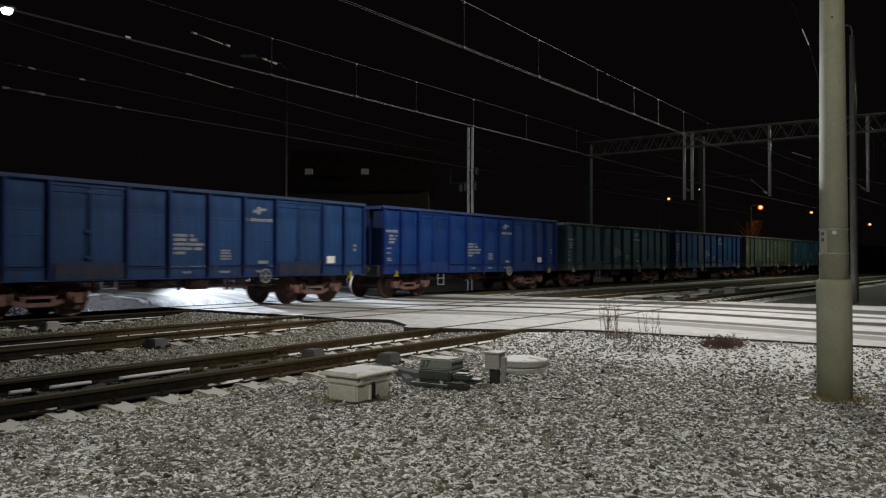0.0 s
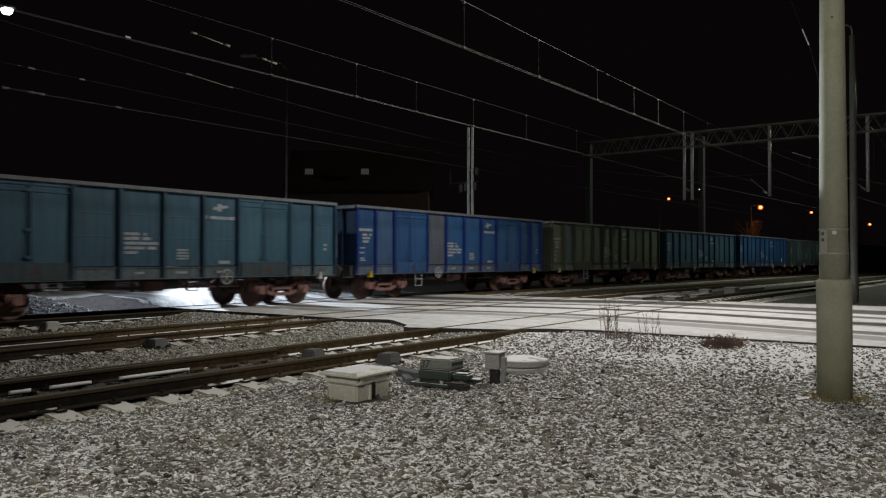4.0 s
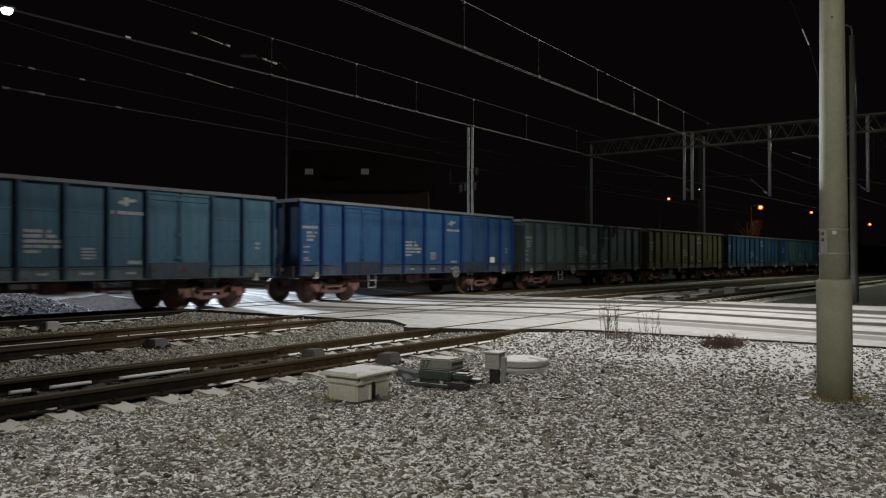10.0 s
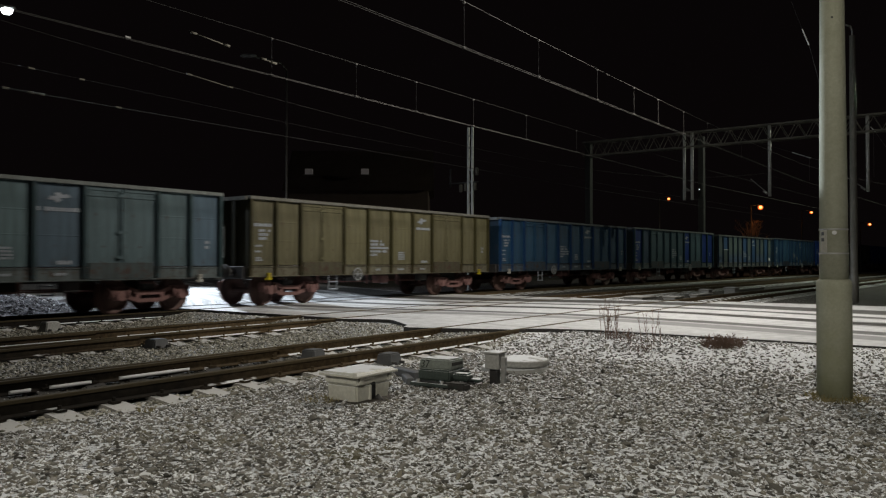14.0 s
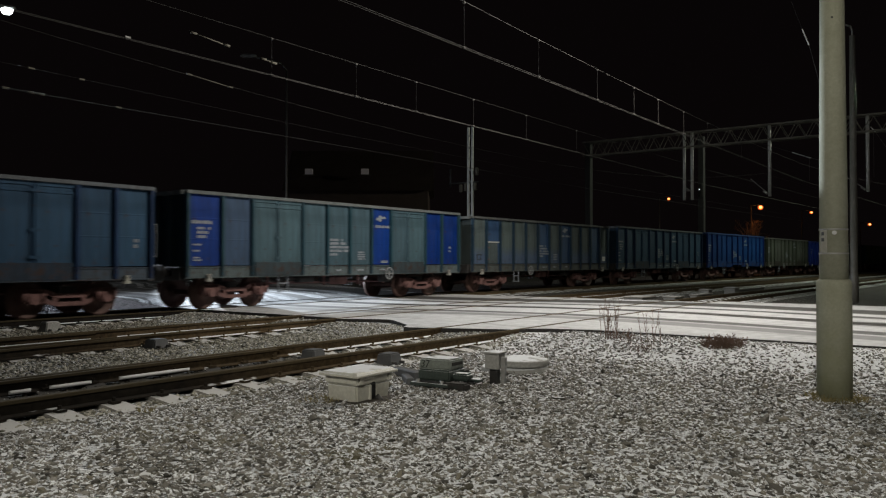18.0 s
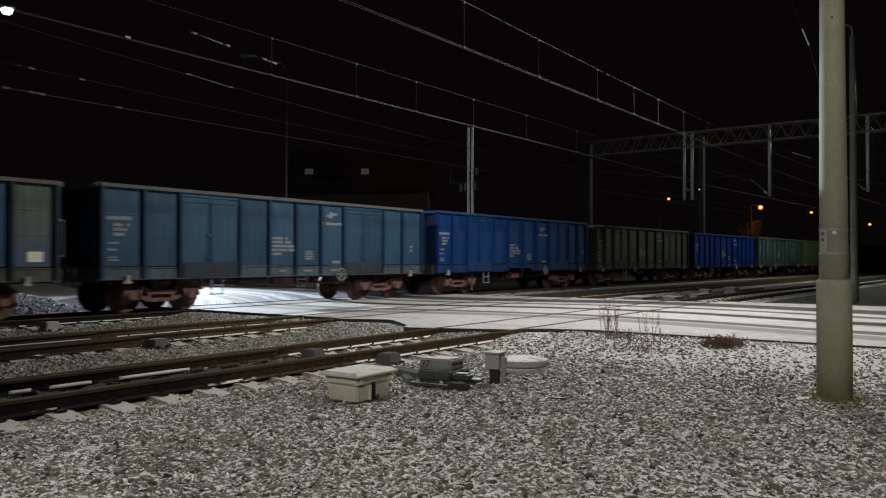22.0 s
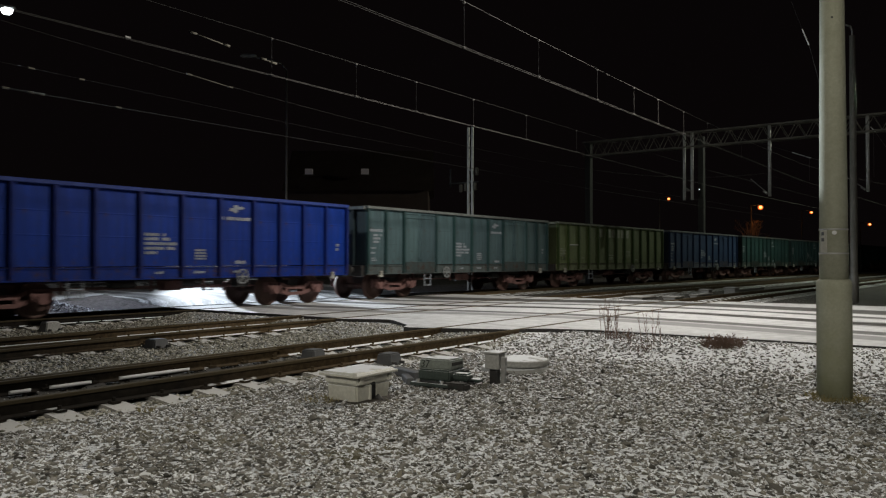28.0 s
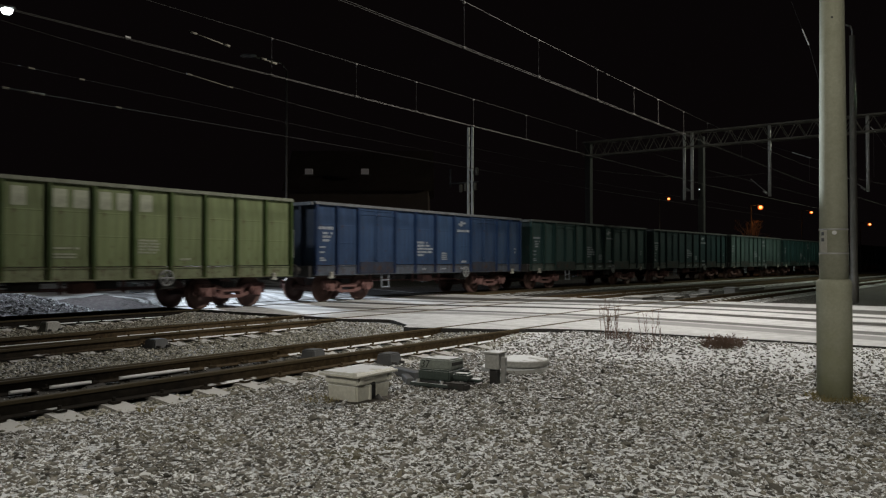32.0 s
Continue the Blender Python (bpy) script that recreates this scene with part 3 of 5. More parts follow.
def build_wagon(ribs, door_bays, marks, ink, emblem, TOP=3.32, notch=False, letters=(), cards=(), hatched=False):
    w = thing("freight_wagon", pose(0, 0, 0), "open-top steel freight wagon", "wagon", "wagons of the train")
    meshes = {}
    for side in (-1, 1):
        turn = Matrix() if side < 0 else Matrix.Rotation(math.pi, 4, "Z")
        for i, (a, c) in enumerate(zip(ribs, ribs[1:])):
            if i in door_bays:
                half = (c - a) / 2
                for k in range(2):
                    if "door" not in meshes:
                        meshes["door"] = mesh_of("door_leaf", panel_mesh(half, TOP, True), PAINT)
                    leaf = shared("door_leaf", meshes["door"], w, turn @ pose(a + k * half - HX, -SIDE, 0))
                    leaf["bay"] = i + k * 0.5
                    if k == 0:
                        bm = bmesh.new()
                        add_tube(bm, (half, -0.06, FLOOR + 0.2), (half, -0.06, TOP - 0.2), 0.022, n=6)
                        for z in (FLOOR + 0.25, 2.1, TOP - 0.3):
                            add_box(bm, half - 0.12, half + 0.12, -0.07, -0.0405, z - 0.035, z + 0.035)
                        if "bar" not in meshes:
                            meshes["bar"] = mesh_of("locking_bar", bm, PAINT)
                        shared("locking_bar", meshes["bar"], leaf)
            else:
                key = round(c - a, 3)
                if key not in meshes:
                    meshes[key] = mesh_of("side_panel", panel_mesh(c - a, TOP), PAINT)
                p = shared("side_panel", meshes[key], w, turn @ pose(a - HX, -SIDE, 0))
                p["bay"] = float(i)
        for i, a in enumerate(ribs):
            if "rib" not in meshes:
                bm = bmesh.new()
                pts = [(-0.062, 0.0), (-0.045, -0.095), (0.045, -0.095), (0.062, 0.0)]
                lo = [bm.verts.new((x, y, SILL + 0.03)) for x, y in [(-0.062, 0), (-0.045, -0.06), (0.045, -0.06), (0.062, 0)]]
                md = [bm.verts.new((x, y, FLOOR + 0.1)) for x, y in pts]
                hi = [bm.verts.new((x, y, TOP - 0.101)) for x, y in pts]
                for r0, r1 in ((lo, md), (md, hi)):
                    for k in range(4):
                        j = (k + 1) % 4
                        bm.faces.new((r0[k], r0[j], r1[j], r1[k]))
                bm.faces.new(lo[::-1])
                bm.faces.new(hi)
                meshes["rib"] = mesh_of("rib", bm, PAINT)
            x = min(max(a - HX, -HX + 0.06), HX - 0.06)
            shared("rib", meshes["rib"], w, turn @ pose(x, -SIDE - 0.001, 0))
        if "rim" not in meshes:
            bm = bmesh.new()
            add_box(bm, -HX, HX, -0.10, 0.03, TOP - 0.10, TOP)
            bevel(bm, 0.012)
            meshes["rim"] = mesh_of("top_rail", bm, PAINT)
            bm = bmesh.new()
            if notch:
                ol = [(-HX, FLOOR - 0.001), (-HX, SILL), (-1.5, SILL), (-1.15, SILL + 0.15), (0.75, SILL + 0.15), (1.05, SILL), (HX, SILL), (HX, FLOOR - 0.001)]
                a = [bm.verts.new((x, -0.03, z)) for x, z in ol]
                c = [bm.verts.new((x, 0.03, z)) for x, z in ol]
                bm.faces.new(a)
                bm.faces.new(c[::-1])
                for q in range(len(ol)):
                    j = (q + 1) % len(ol)
                    bm.faces.new((a[q], c[q], c[j], a[j]))
            else:
                add_prism(bm, [(0.0, FLOOR - 0.001), (-0.03, FLOOR - 0.001), (-0.03, FLOOR - 0.03), (-0.005, FLOOR - 0.035), (-0.005, SILL + 0.03), (-0.05, SILL + 0.025), (-0.05, SILL), (0.05, SILL), (0.05, FLOOR - 0.001)], -HX, HX)
            meshes["sill"] = mesh_of("side_sill", bm, PAINT)
        shared("top_rail", meshes["rim"], w, turn @ pose(0, -SIDE, 0), "pale worn top edge")
        shared("side_sill", meshes["sill"], w, turn @ pose(0, -SIDE, 0))
        for i in door_bays:
            a, c = ribs[i], ribs[i + 1]
            if "flap" not in meshes:
                bm = bmesh.new()
                add_box(bm, 0.1, c - a - 0.1, -0.065, -0.0455, SILL + 0.035, FLOOR + 0.12)
                meshes["flap"] = mesh_of("door_flap", bm, PAINT)
            shared("door_flap", meshes["flap"], w, turn @ pose(a - HX, -SIDE, 0), "dirty brown flap below the doors")
    for s in (-1, 1):
        turn = Matrix() if s < 0 else Matrix.Rotation(math.pi, 4, "Z")
        if "end" not in meshes:
            bm = bmesh.new()
            add_box(bm, -HX, -HX + 0.03, -SIDE + 0.021, SIDE - 0.021, FLOOR, TOP - 0.002)
            meshes["end"] = mesh_of("end_wall", bm, PAINT)
            bm = bmesh.new()
            add_box(bm, -HX - 0.09, -HX - 0.001, -0.05, 0.05, FLOOR, TOP - 0.12)
            meshes["end_rib"] = mesh_of("end_rib", bm, PAINT)
            bm = bmesh.new()
            add_box(bm, -HX - 0.10, -HX - 0.001, -SIDE + 0.02, SIDE - 0.02, TOP - 0.119, TOP - 0.01)
            meshes["end_rim"] = mesh_of("end_rim", bm, PAINT)
            bm = bmesh.new()
            add_box(bm, -HX - 0.12, -HX + 0.1, -1.32, 1.32, 0.85, FLOOR - 0.002)
            bevel(bm, 0.015)
            meshes["beam"] = mesh_of("buffer_beam", bm, DARK)
            bm = bmesh.new()
            add_lathe(bm, [(0.11, 0), (0.11, 0.28), (0.08, 0.281), (0.08, 0.42), (0.19, 0.43), (0.225, 0.45), (0.225, 0.47), (0.1, 0.482)], 20)
            meshes["buffer"] = mesh_of("buffer", bm, DARK)
            bm = bmesh.new()
            add_box(bm, -HX - 0.36, -HX - 0.12, -0.06, 0.06, 0.97, 1.1)
            add_tube(bm, (-HX - 0.3, 0, 1.0), (-HX - 0.58, 0, 0.86), 0.035, n=8)
            meshes["hook"] = mesh_of("coupling", bm, DARK)
            bm = bmesh.new()
            add_tube(bm, (-HX - 0.14, 0, 1.50), (-HX - 0.14, 0, 2.35), 0.012, n=6)
            for z in (1.50, 2.35):
                add_tube(bm, (-HX - 0.15, 0, z), (-HX - 0.001, 0, z), 0.014, n=6)
            meshes["rail"] = mesh_of("handrail", bm, HANDRAIL)
            bm = bmesh.new()
            for a in (-0.19, 0.19):
                add_tube(bm, (a, 0, 0.02), (a, 0, 0.52), 0.022, n=6)
            for z in (0.03, 0.28):
                add_box(bm, -0.19, 0.19, -0.05, 0.05, z, z + 0.03)
            meshes["step"] = mesh_of("foot_step", bm, WHITE)
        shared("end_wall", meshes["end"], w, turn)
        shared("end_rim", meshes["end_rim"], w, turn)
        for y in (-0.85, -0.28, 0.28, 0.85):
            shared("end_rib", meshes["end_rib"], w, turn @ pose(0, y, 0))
        shared("buffer_beam", meshes["beam"], w, turn)
        shared("coupling", meshes["hook"], w, turn)
        for y in (1.36,):
            shared("handrail", meshes["rail"], w, turn @ pose(0, y, 0), "thin white handrail")
        shared("foot_step", meshes["step"], w, turn @ pose(-HX + 3.55, -SIDE + 0.02, 0.40), "white foot step")
        for x, y in ((-HX + 0.75, -SIDE), (-HX + 0.75, SIDE)):
            if "tag" not in meshes:
                bm = bmesh.new()
                add_box(bm, -0.06, 0.06, -0.09, 0.0, 0.80, 1.02)
                add_box(bm, -0.11, 0.11, -0.07, 0.0, 0.80, 0.86)
                bevel(bm, 0.01)
                meshes["tag"] = mesh_of("towing_hook", bm, PAINT)
            shared("towing_hook", meshes["tag"], w, turn @ pose(x, y, 0) @ Matrix.Rotation(0 if y < 0 else math.pi, 4, "Z"))
        for y in (-0.875, 0.875):
            shared("buffer", meshes["buffer"], w, turn @ pose(-HX - 0.121, y, 1.06) @ Matrix.Rotation(-math.pi / 2, 4, "Y"))
    bm = bmesh.new()
    add_box(bm, -HX + 0.031, HX - 0.031, -SIDE + 0.051, SIDE - 0.051, FLOOR - 0.08, FLOOR - 0.01)
    part("floor_plate", bm, RUSTY, w)
    bm = bmesh.new()
    add_box(bm, -HX + 0.11, HX - 0.11, -0.22, 0.22, 0.82, FLOOR - 0.081)
    for x in (-3.1, -1.05, 1.05, 3.1):
        add_box(bm, x - 0.07, x + 0.07, -1.34, -0.221, 0.92, FLOOR - 0.081)
        add_box(bm, x - 0.07, x + 0.07, 0.221, 1.34, 0.92, FLOOR - 0.081)
    part("underframe", bm, DARK, w)
    bm = bmesh.new()
    add_tube(bm, (0.6, 0.5, 0.72), (1.7, 0.5, 0.72), 0.17, n=16)
    part("air_tank", bm, DARK, w)
    bm = bmesh.new()
    add_tube(bm, (-1.6, -0.55, 0.78), (-0.9, -0.55, 0.78), 0.14, n=16)
    add_box(bm, -2.6, -1.6, -0.58, -0.52, 0.75, 0.81)
    part("brake_cylinder", bm, DARK, w)
    bm = bmesh.new()
    for y in (-0.62, 0.62):
        add_tube(bm, (-3.3, y, 0.66), (3.3, y, 0.62), 0.022, n=6)
    for x in (-2.9, -0.4, 1.3, 2.7):
        add_box(bm, x - 0.03, x + 0.03, -0.66, -0.58, 0.55, 0.92)
    part("brake_rod", bm, RUSTY, w)
    bm = bmesh.new()
    add_box(bm, -0.35, 0.25, -1.12, -0.8, 0.58, 0.86)
    bevel(bm, 0.03)
    part("valve_box", bm, RUSTY, w)
    bm = bmesh.new()
    add_box(bm, 2.05, 2.5, -1.2, -0.9, 0.62, 0.9)
    bevel(bm, 0.03)
    part("battery_case", bm, DARK, w)
    bm = bmesh.new()
    pts = [(0.2 * math.cos(a), 0.2 * math.sin(a)) for a in [math.pi * 2 * i / 20 for i in range(20)]]
    for (a, c), (d, e) in zip(pts, pts[1:] + pts[:1]):
        add_tube(bm, (a, 0, c), (d, 0, e), 0.022, n=6)
    for a in (0, math.pi / 3, 2 * math.pi / 3):
        add_tube(bm, (-0.2 * math.cos(a), 0, -0.2 * math.sin(a)), (0.2 * math.cos(a), 0, 0.2 * math.sin(a)), 0.018, n=6)
    add_tube(bm, (0, 0, 0), (0, 0.2, 0), 0.03, n=8)
    part("brake_wheel", bm, HANDRAIL, w, "pale spoked brake handwheel", pose(1.8, -SIDE - 0.1, 0.93))
    # faded white markings on the side that faces the yard
    rng = random.Random(4)
    for bay, dx, z, height, lines in marks:
        bm = bmesh.new()
        for row, length in enumerate(reversed(lines)):
            u, zz = 0.0, row * height * 1.42
            while u < length - 0.02:
                step = min(rng.uniform(0.6, 0.95) * height, length - u)
                if rng.random() < 0.95:
                    add_box(bm, u, u + step, -0.004, -0.001, zz, zz + height * rng.uniform(0.8, 1.0))
                u += step + height * rng.uniform(0.15, 0.3)
        tagged(part("marking", bm, ink, w, "faded white marking", pose(ribs[bay] + dx - HX, -SIDE - (0.016 if z > 1.2 else 0.008), z)), kind="stuff")
    for bay, dx, z in cards:
        bm = bmesh.new()
        add_box(bm, 0, 0.36, -0.006, -0.001, 0, 0.24)
        part("card", bm, PALE_CARD, w, "small white card", pose(ribs[bay] + dx - HX, -SIDE - 0.016, z))
    for bay, dx, wide in letters:
        bm = bmesh.new()
        add_box(bm, 0, wide, -0.004, -0.001, 0, 0.44)
        part("letter_block", bm, ink, w, "faded pale letter block", pose(ribs[bay] + dx - HX, -SIDE - 0.008, 2.66))
    if hatched:
        hatch = ribs[1] - HX
        bm = bmesh.new()
        add_box(bm, 0.16, 0.86, -0.05, -0.001, FLOOR + 0.03, FLOOR + 0.93)
        bevel(bm, 0.012)
        leaf = part("hatch", bm, PAINT, w, "small side hatch", pose(hatch, -SIDE, 0))
        bm = bmesh.new()
        add_box(bm, 0.10, 0.92, -0.012, -0.006, FLOOR + 0.032, FLOOR + 0.945)
        part("hatch_frame", bm, DARK, w, "dark frame round the hatch", pose(hatch, -SIDE, 0))
        leaf["bay"] = 1.5
        bm = bmesh.new()
        add_box(bm, 0.08, 0.98, -0.085, -0.051, FLOOR + 0.95, FLOOR + 1.0)
        part("hatch_rail", bm, PALE_STEEL, w, "pale ledge above the hatch", pose(hatch, -SIDE + 0.03, 0))
        bm = bmesh.new()
        for z in (FLOOR + 0.2, FLOOR + 0.7):
            add_box(bm, 0.10, 0.2, -0.065, -0.0505, z, z + 0.06)
        part("hinge", bm, RUSTY, leaf)
        bm = bmesh.new()
        for x0, x1, z0, z1 in ((0.42, 0.70, 1.42, 1.44), (0.42, 0.70, 1.64, 1.66), (0.42, 0.44, 1.44, 1.64), (0.68, 0.70, 1.44, 1.64)):
            add_box(bm, x0, x1, -0.03, -0.001, z0, z1)
        part("label_frame", bm, DARK, w, "dark square card frame", pose(-HX, -SIDE, 0))
    if emblem:
        bm = bmesh.new()
        ol = [(-0.28, 0.07), (-0.14, 0.06), (-0.06, 0.0), (0.04, 0.06), (0.02, 0.12), (0.14, 0.12), (0.27, 0.15), (0.20, 0.22), (0.08, 0.19), (0.0, 0.25), (-0.12, 0.23), (-0.10, 0.15), (-0.22, 0.16)]
        a = [bm.verts.new((x, -0.004, z)) for x, z in ol]
        c = [bm.verts.new((x, -0.001, z)) for x, z in ol]
        bm.faces.new(a)
        for i in range(len(ol)):
            j = (i + 1) % len(ol)
            bm.faces.new((a[i], c[i], c[j], a[j]))
        part("emblem", bm, WHITE, w, "white abstract emblem", pose(0.5 * (ribs[6 if door_bays else 7] + ribs[7 if door_bays else 8]) - HX, -SIDE - 0.016, 2.76))
    # bogies
    for bx in (-4.5, 4.5):
        bogie = thing_part("bogie", w, pose(bx, 0, 0))
        for s in (-1, 1):
            if "frame" not in meshes:
                bm = bmesh.new()
                for line, thick in ((((-1.22, 0.66), (-0.62, 0.66), (-0.30, 0.54), (0.30, 0.54), (0.62, 0.66), (1.22, 0.66)), 0.055), (((-0.70, 0.46), (-0.34, 0.34), (0.34, 0.34), (0.70, 0.46)), 0.05)):
                    for (xa, za), (xb, zb) in zip(line, line[1:]):
                        run_x, run_z = xb - xa, zb - za
                        across = thick / math.hypot(run_x, run_z)
                        ol = [(xa - run_z * across, za + run_x * across), (xb - run_z * across, zb + run_x * across), (xb + run_z * across, zb - run_x * across), (xa + run_z * across, za - run_x * across)]
                        a = [bm.verts.new((x, -0.06, z)) for x, z in ol]
                        c = [bm.verts.new((x, 0.06, z)) for x, z in ol]
                        bm.faces.new(a)
                        bm.faces.new(c[::-1])
                        for q in range(4):
                            bm.faces.new((a[q], c[q], c[(q + 1) % 4], a[(q + 1) % 4]))
                for x in (-0.36, 0.36):
                    add_box(bm, x - 0.05, x + 0.05, -0.05, 0.05, 0.36, 0.58)
                add_box(bm, -1.22, -0.62, -0.055, 0.055, 0.42, 0.64)
                add_box(bm, 0.62, 1.22, -0.055, 0.055, 0.42, 0.64)
                for x in (-0.9, 0.9):
                    add_box(bm, x - 0.15, x + 0.15, -0.14, -0.061, 0.36, 0.62)
                    add_tube(bm, (x, -0.18, 0.47), (x, -0.141, 0.47), 0.12, n=12)
                    for k in (-0.22, 0.22):
                        add_tube(bm, (x + k, -0.1, 0.42), (x + k, -0.1, 0.7), 0.06, n=10)
                meshes["frame"] = mesh_of("side_frame", bm, RUSTY)
            shared("side_frame", meshes["frame"], bogie, (Matrix() if s < 0 else Matrix.Rotation(math.pi, 4, "Z")) @ pose(0, -1.0, 0))
        if "bolster" not in meshes:
            bm = bmesh.new()
            add_box(bm, -0.2, 0.2, -0.93, 0.93, 0.48, 0.76)
            add_tube(bm, (0, 0, 0.7), (0, 0, 0.83), 0.3, n=16)
            meshes["bolster"] = mesh_of("bolster", bm, DARK)
            bm = bmesh.new()
            for s in (-1, 1):
                prof = [(r, s * (0.72 - h)) for r, h in wheel_profile()]
                add_lathe(bm, prof, 28, "Y")
            add_tube(bm, (0, -0.93, 0), (0, 0.93, 0), 0.08, n=12)
            meshes["wheels"] = mesh_of("wheelset", bm, WHEEL)
        shared("bolster", meshes["bolster"], bogie)
        for x in (-0.9, 0.9):
            shared("wheelset", meshes["wheels"], bogie, pose(x, 0, 0.46))
    return w


def thing_part(name, parent, at):
    ob = new(name)
    ob.parent = parent
    ob.matrix_basis = at
    ob.empty_display_size = 0.2
    return ob


def paint(r, g, b):
    """Linear values of a paint chip given in eight-bit steps."""
    return tuple(((c / 255 + 0.055) / 1.055) ** 2.4 for c in (r, g, b))


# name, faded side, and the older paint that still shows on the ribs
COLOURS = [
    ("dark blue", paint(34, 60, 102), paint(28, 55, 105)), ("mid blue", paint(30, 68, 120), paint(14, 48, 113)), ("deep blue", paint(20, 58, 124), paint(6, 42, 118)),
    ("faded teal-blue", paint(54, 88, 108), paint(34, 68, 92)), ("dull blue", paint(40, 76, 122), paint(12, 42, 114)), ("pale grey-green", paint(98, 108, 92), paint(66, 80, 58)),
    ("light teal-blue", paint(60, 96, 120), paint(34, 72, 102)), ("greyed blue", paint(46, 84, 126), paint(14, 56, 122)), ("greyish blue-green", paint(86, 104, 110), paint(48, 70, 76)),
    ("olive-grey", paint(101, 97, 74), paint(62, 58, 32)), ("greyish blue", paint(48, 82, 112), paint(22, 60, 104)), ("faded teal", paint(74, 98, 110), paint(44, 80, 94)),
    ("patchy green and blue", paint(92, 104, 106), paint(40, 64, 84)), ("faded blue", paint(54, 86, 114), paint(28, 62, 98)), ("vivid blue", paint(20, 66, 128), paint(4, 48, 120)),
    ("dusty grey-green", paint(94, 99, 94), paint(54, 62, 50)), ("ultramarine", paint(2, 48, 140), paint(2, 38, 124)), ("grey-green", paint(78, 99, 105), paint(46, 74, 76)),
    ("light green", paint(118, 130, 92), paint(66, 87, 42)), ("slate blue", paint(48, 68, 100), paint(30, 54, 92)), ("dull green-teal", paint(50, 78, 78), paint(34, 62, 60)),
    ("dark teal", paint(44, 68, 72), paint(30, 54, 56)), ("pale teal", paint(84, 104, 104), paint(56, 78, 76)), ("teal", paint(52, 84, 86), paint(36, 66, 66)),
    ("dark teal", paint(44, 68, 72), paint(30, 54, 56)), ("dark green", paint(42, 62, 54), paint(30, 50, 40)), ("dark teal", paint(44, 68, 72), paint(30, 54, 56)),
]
EVEN = tuple(LENGTH * i / 12 for i in range(13))
ROYAL, BLUISH = paint(8, 52, 130), paint(60, 88, 126)
PATCHES = {(11, 0.0): ROYAL, (11, 6.0): ROYAL, (11, 8.0): ROYAL, (11, 9.0): ROYAL, (11, 1.0): paint(64, 84, 112), (12, 1.0): BLUISH, (12, 5.0): BLUISH, (12, 7.0): BLUISH, (12, 10.0): BLUISH,
           (4, 1.0): paint(54, 78, 112), (4, 3.0): paint(86, 94, 106), (5, 0.0): paint(112, 114, 100), (5, 1.0): paint(84, 98, 106), (5, 3.0): paint(90, 102, 106), (5, 4.0): paint(110, 110, 98), (8, 6.0): paint(80, 98, 112), (8, 9.0): paint(78, 96, 112)}
WELDED = tuple(sorted(set(RIBS) | {3.04, 9.96}))
first = build_wagon(RIBS, (2, 7), MARKS, WHITE, True)
tall = build_wagon(RIBS, (2, 7), MARKS, WHITE, True, 3.375, cards=((8, 0.22, 1.30),))
notched = build_wagon(RIBS, (2, 7), MARKS, WHITE, True, 3.375, True)
spread = build_wagon(RIBS_EVEN_DOORS, (2, 7), MARKS, WHITE, True, 3.335)
welded = build_wagon(WELDED, (), tuple((b + (1 if b > 2 else 0) + (1 if b > 7 else 0), *m) for b, *m in MARKS), WHITE, True, 3.28)
plain_sided = build_wagon(EVEN, (), BLOCKS, FAINT, False, 3.325, letters=LETTERS, hatched=True)
mixed = build_wagon(EVEN, (), tuple((b + 1, *m) for b, *m in MARKS[4:7] + MARKS[9:]), WHITE, True, 3.27, cards=((11, 0.35, 1.36),), hatched=True)
TALL, SPREAD, SINGLE = (1, 2, 7), (5, 6, 11, 13, 20, 22), {12: mixed, 14: notched, 16: welded, 18: plain_sided}
GREENS = (0, 2, 3, 4, 6, 8, 9, 11)
wagons = []
for k, (word, colour, older) in enumerate(COLOURS):
    ring = 4.65 if k in (4, 6, 8, 9, 10, 12, 15, 17) else 8.5
    kin = tall if k in TALL else spread if k in SPREAD else first
    ob = SINGLE[k] if k in SINGLE else kin if k in (0, 1, 5) else copy_thing(kin, Matrix())
    tagged(ob, word + " open-top steel freight wagon " + ("with even ribs and lettering" if k == 18 else "with even ribs" if k == 12 else "with ribbed sides and no doors" if k == 16 else "with double doors"))
    fresh = k in (1, 2, 14, 16)
    worn = tuple(0.85 * c + 0.15 * g for c, g in zip(colour, (0.19, 0.19, 0.185))) if fresh else tuple(0.3 * c + 0.7 * g for c, g in zip(colour, (0.19, 0.19, 0.185)))
    dusty = colour if fresh else tuple(0.6 * c + 0.4 * g for c, g in zip(colour, (0.17, 0.165, 0.14)))
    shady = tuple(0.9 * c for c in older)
    for o in ob.children_recursive:
        kind = o.name.split(".")[0]
        if kind == "brake_wheel":
            o.matrix_basis = pose(ring - HX, -SIDE - 0.1, 0.93)
        # End walls and end ribs: the shade on the ends is put into their colour.
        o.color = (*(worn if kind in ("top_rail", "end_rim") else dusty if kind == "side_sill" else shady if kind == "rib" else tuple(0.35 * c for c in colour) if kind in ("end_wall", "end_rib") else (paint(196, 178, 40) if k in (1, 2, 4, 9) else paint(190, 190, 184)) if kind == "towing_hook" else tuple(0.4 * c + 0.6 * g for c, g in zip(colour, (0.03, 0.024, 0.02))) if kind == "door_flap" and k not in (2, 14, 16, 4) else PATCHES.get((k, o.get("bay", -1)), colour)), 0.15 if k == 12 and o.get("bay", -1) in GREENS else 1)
    wagons.append(ob)

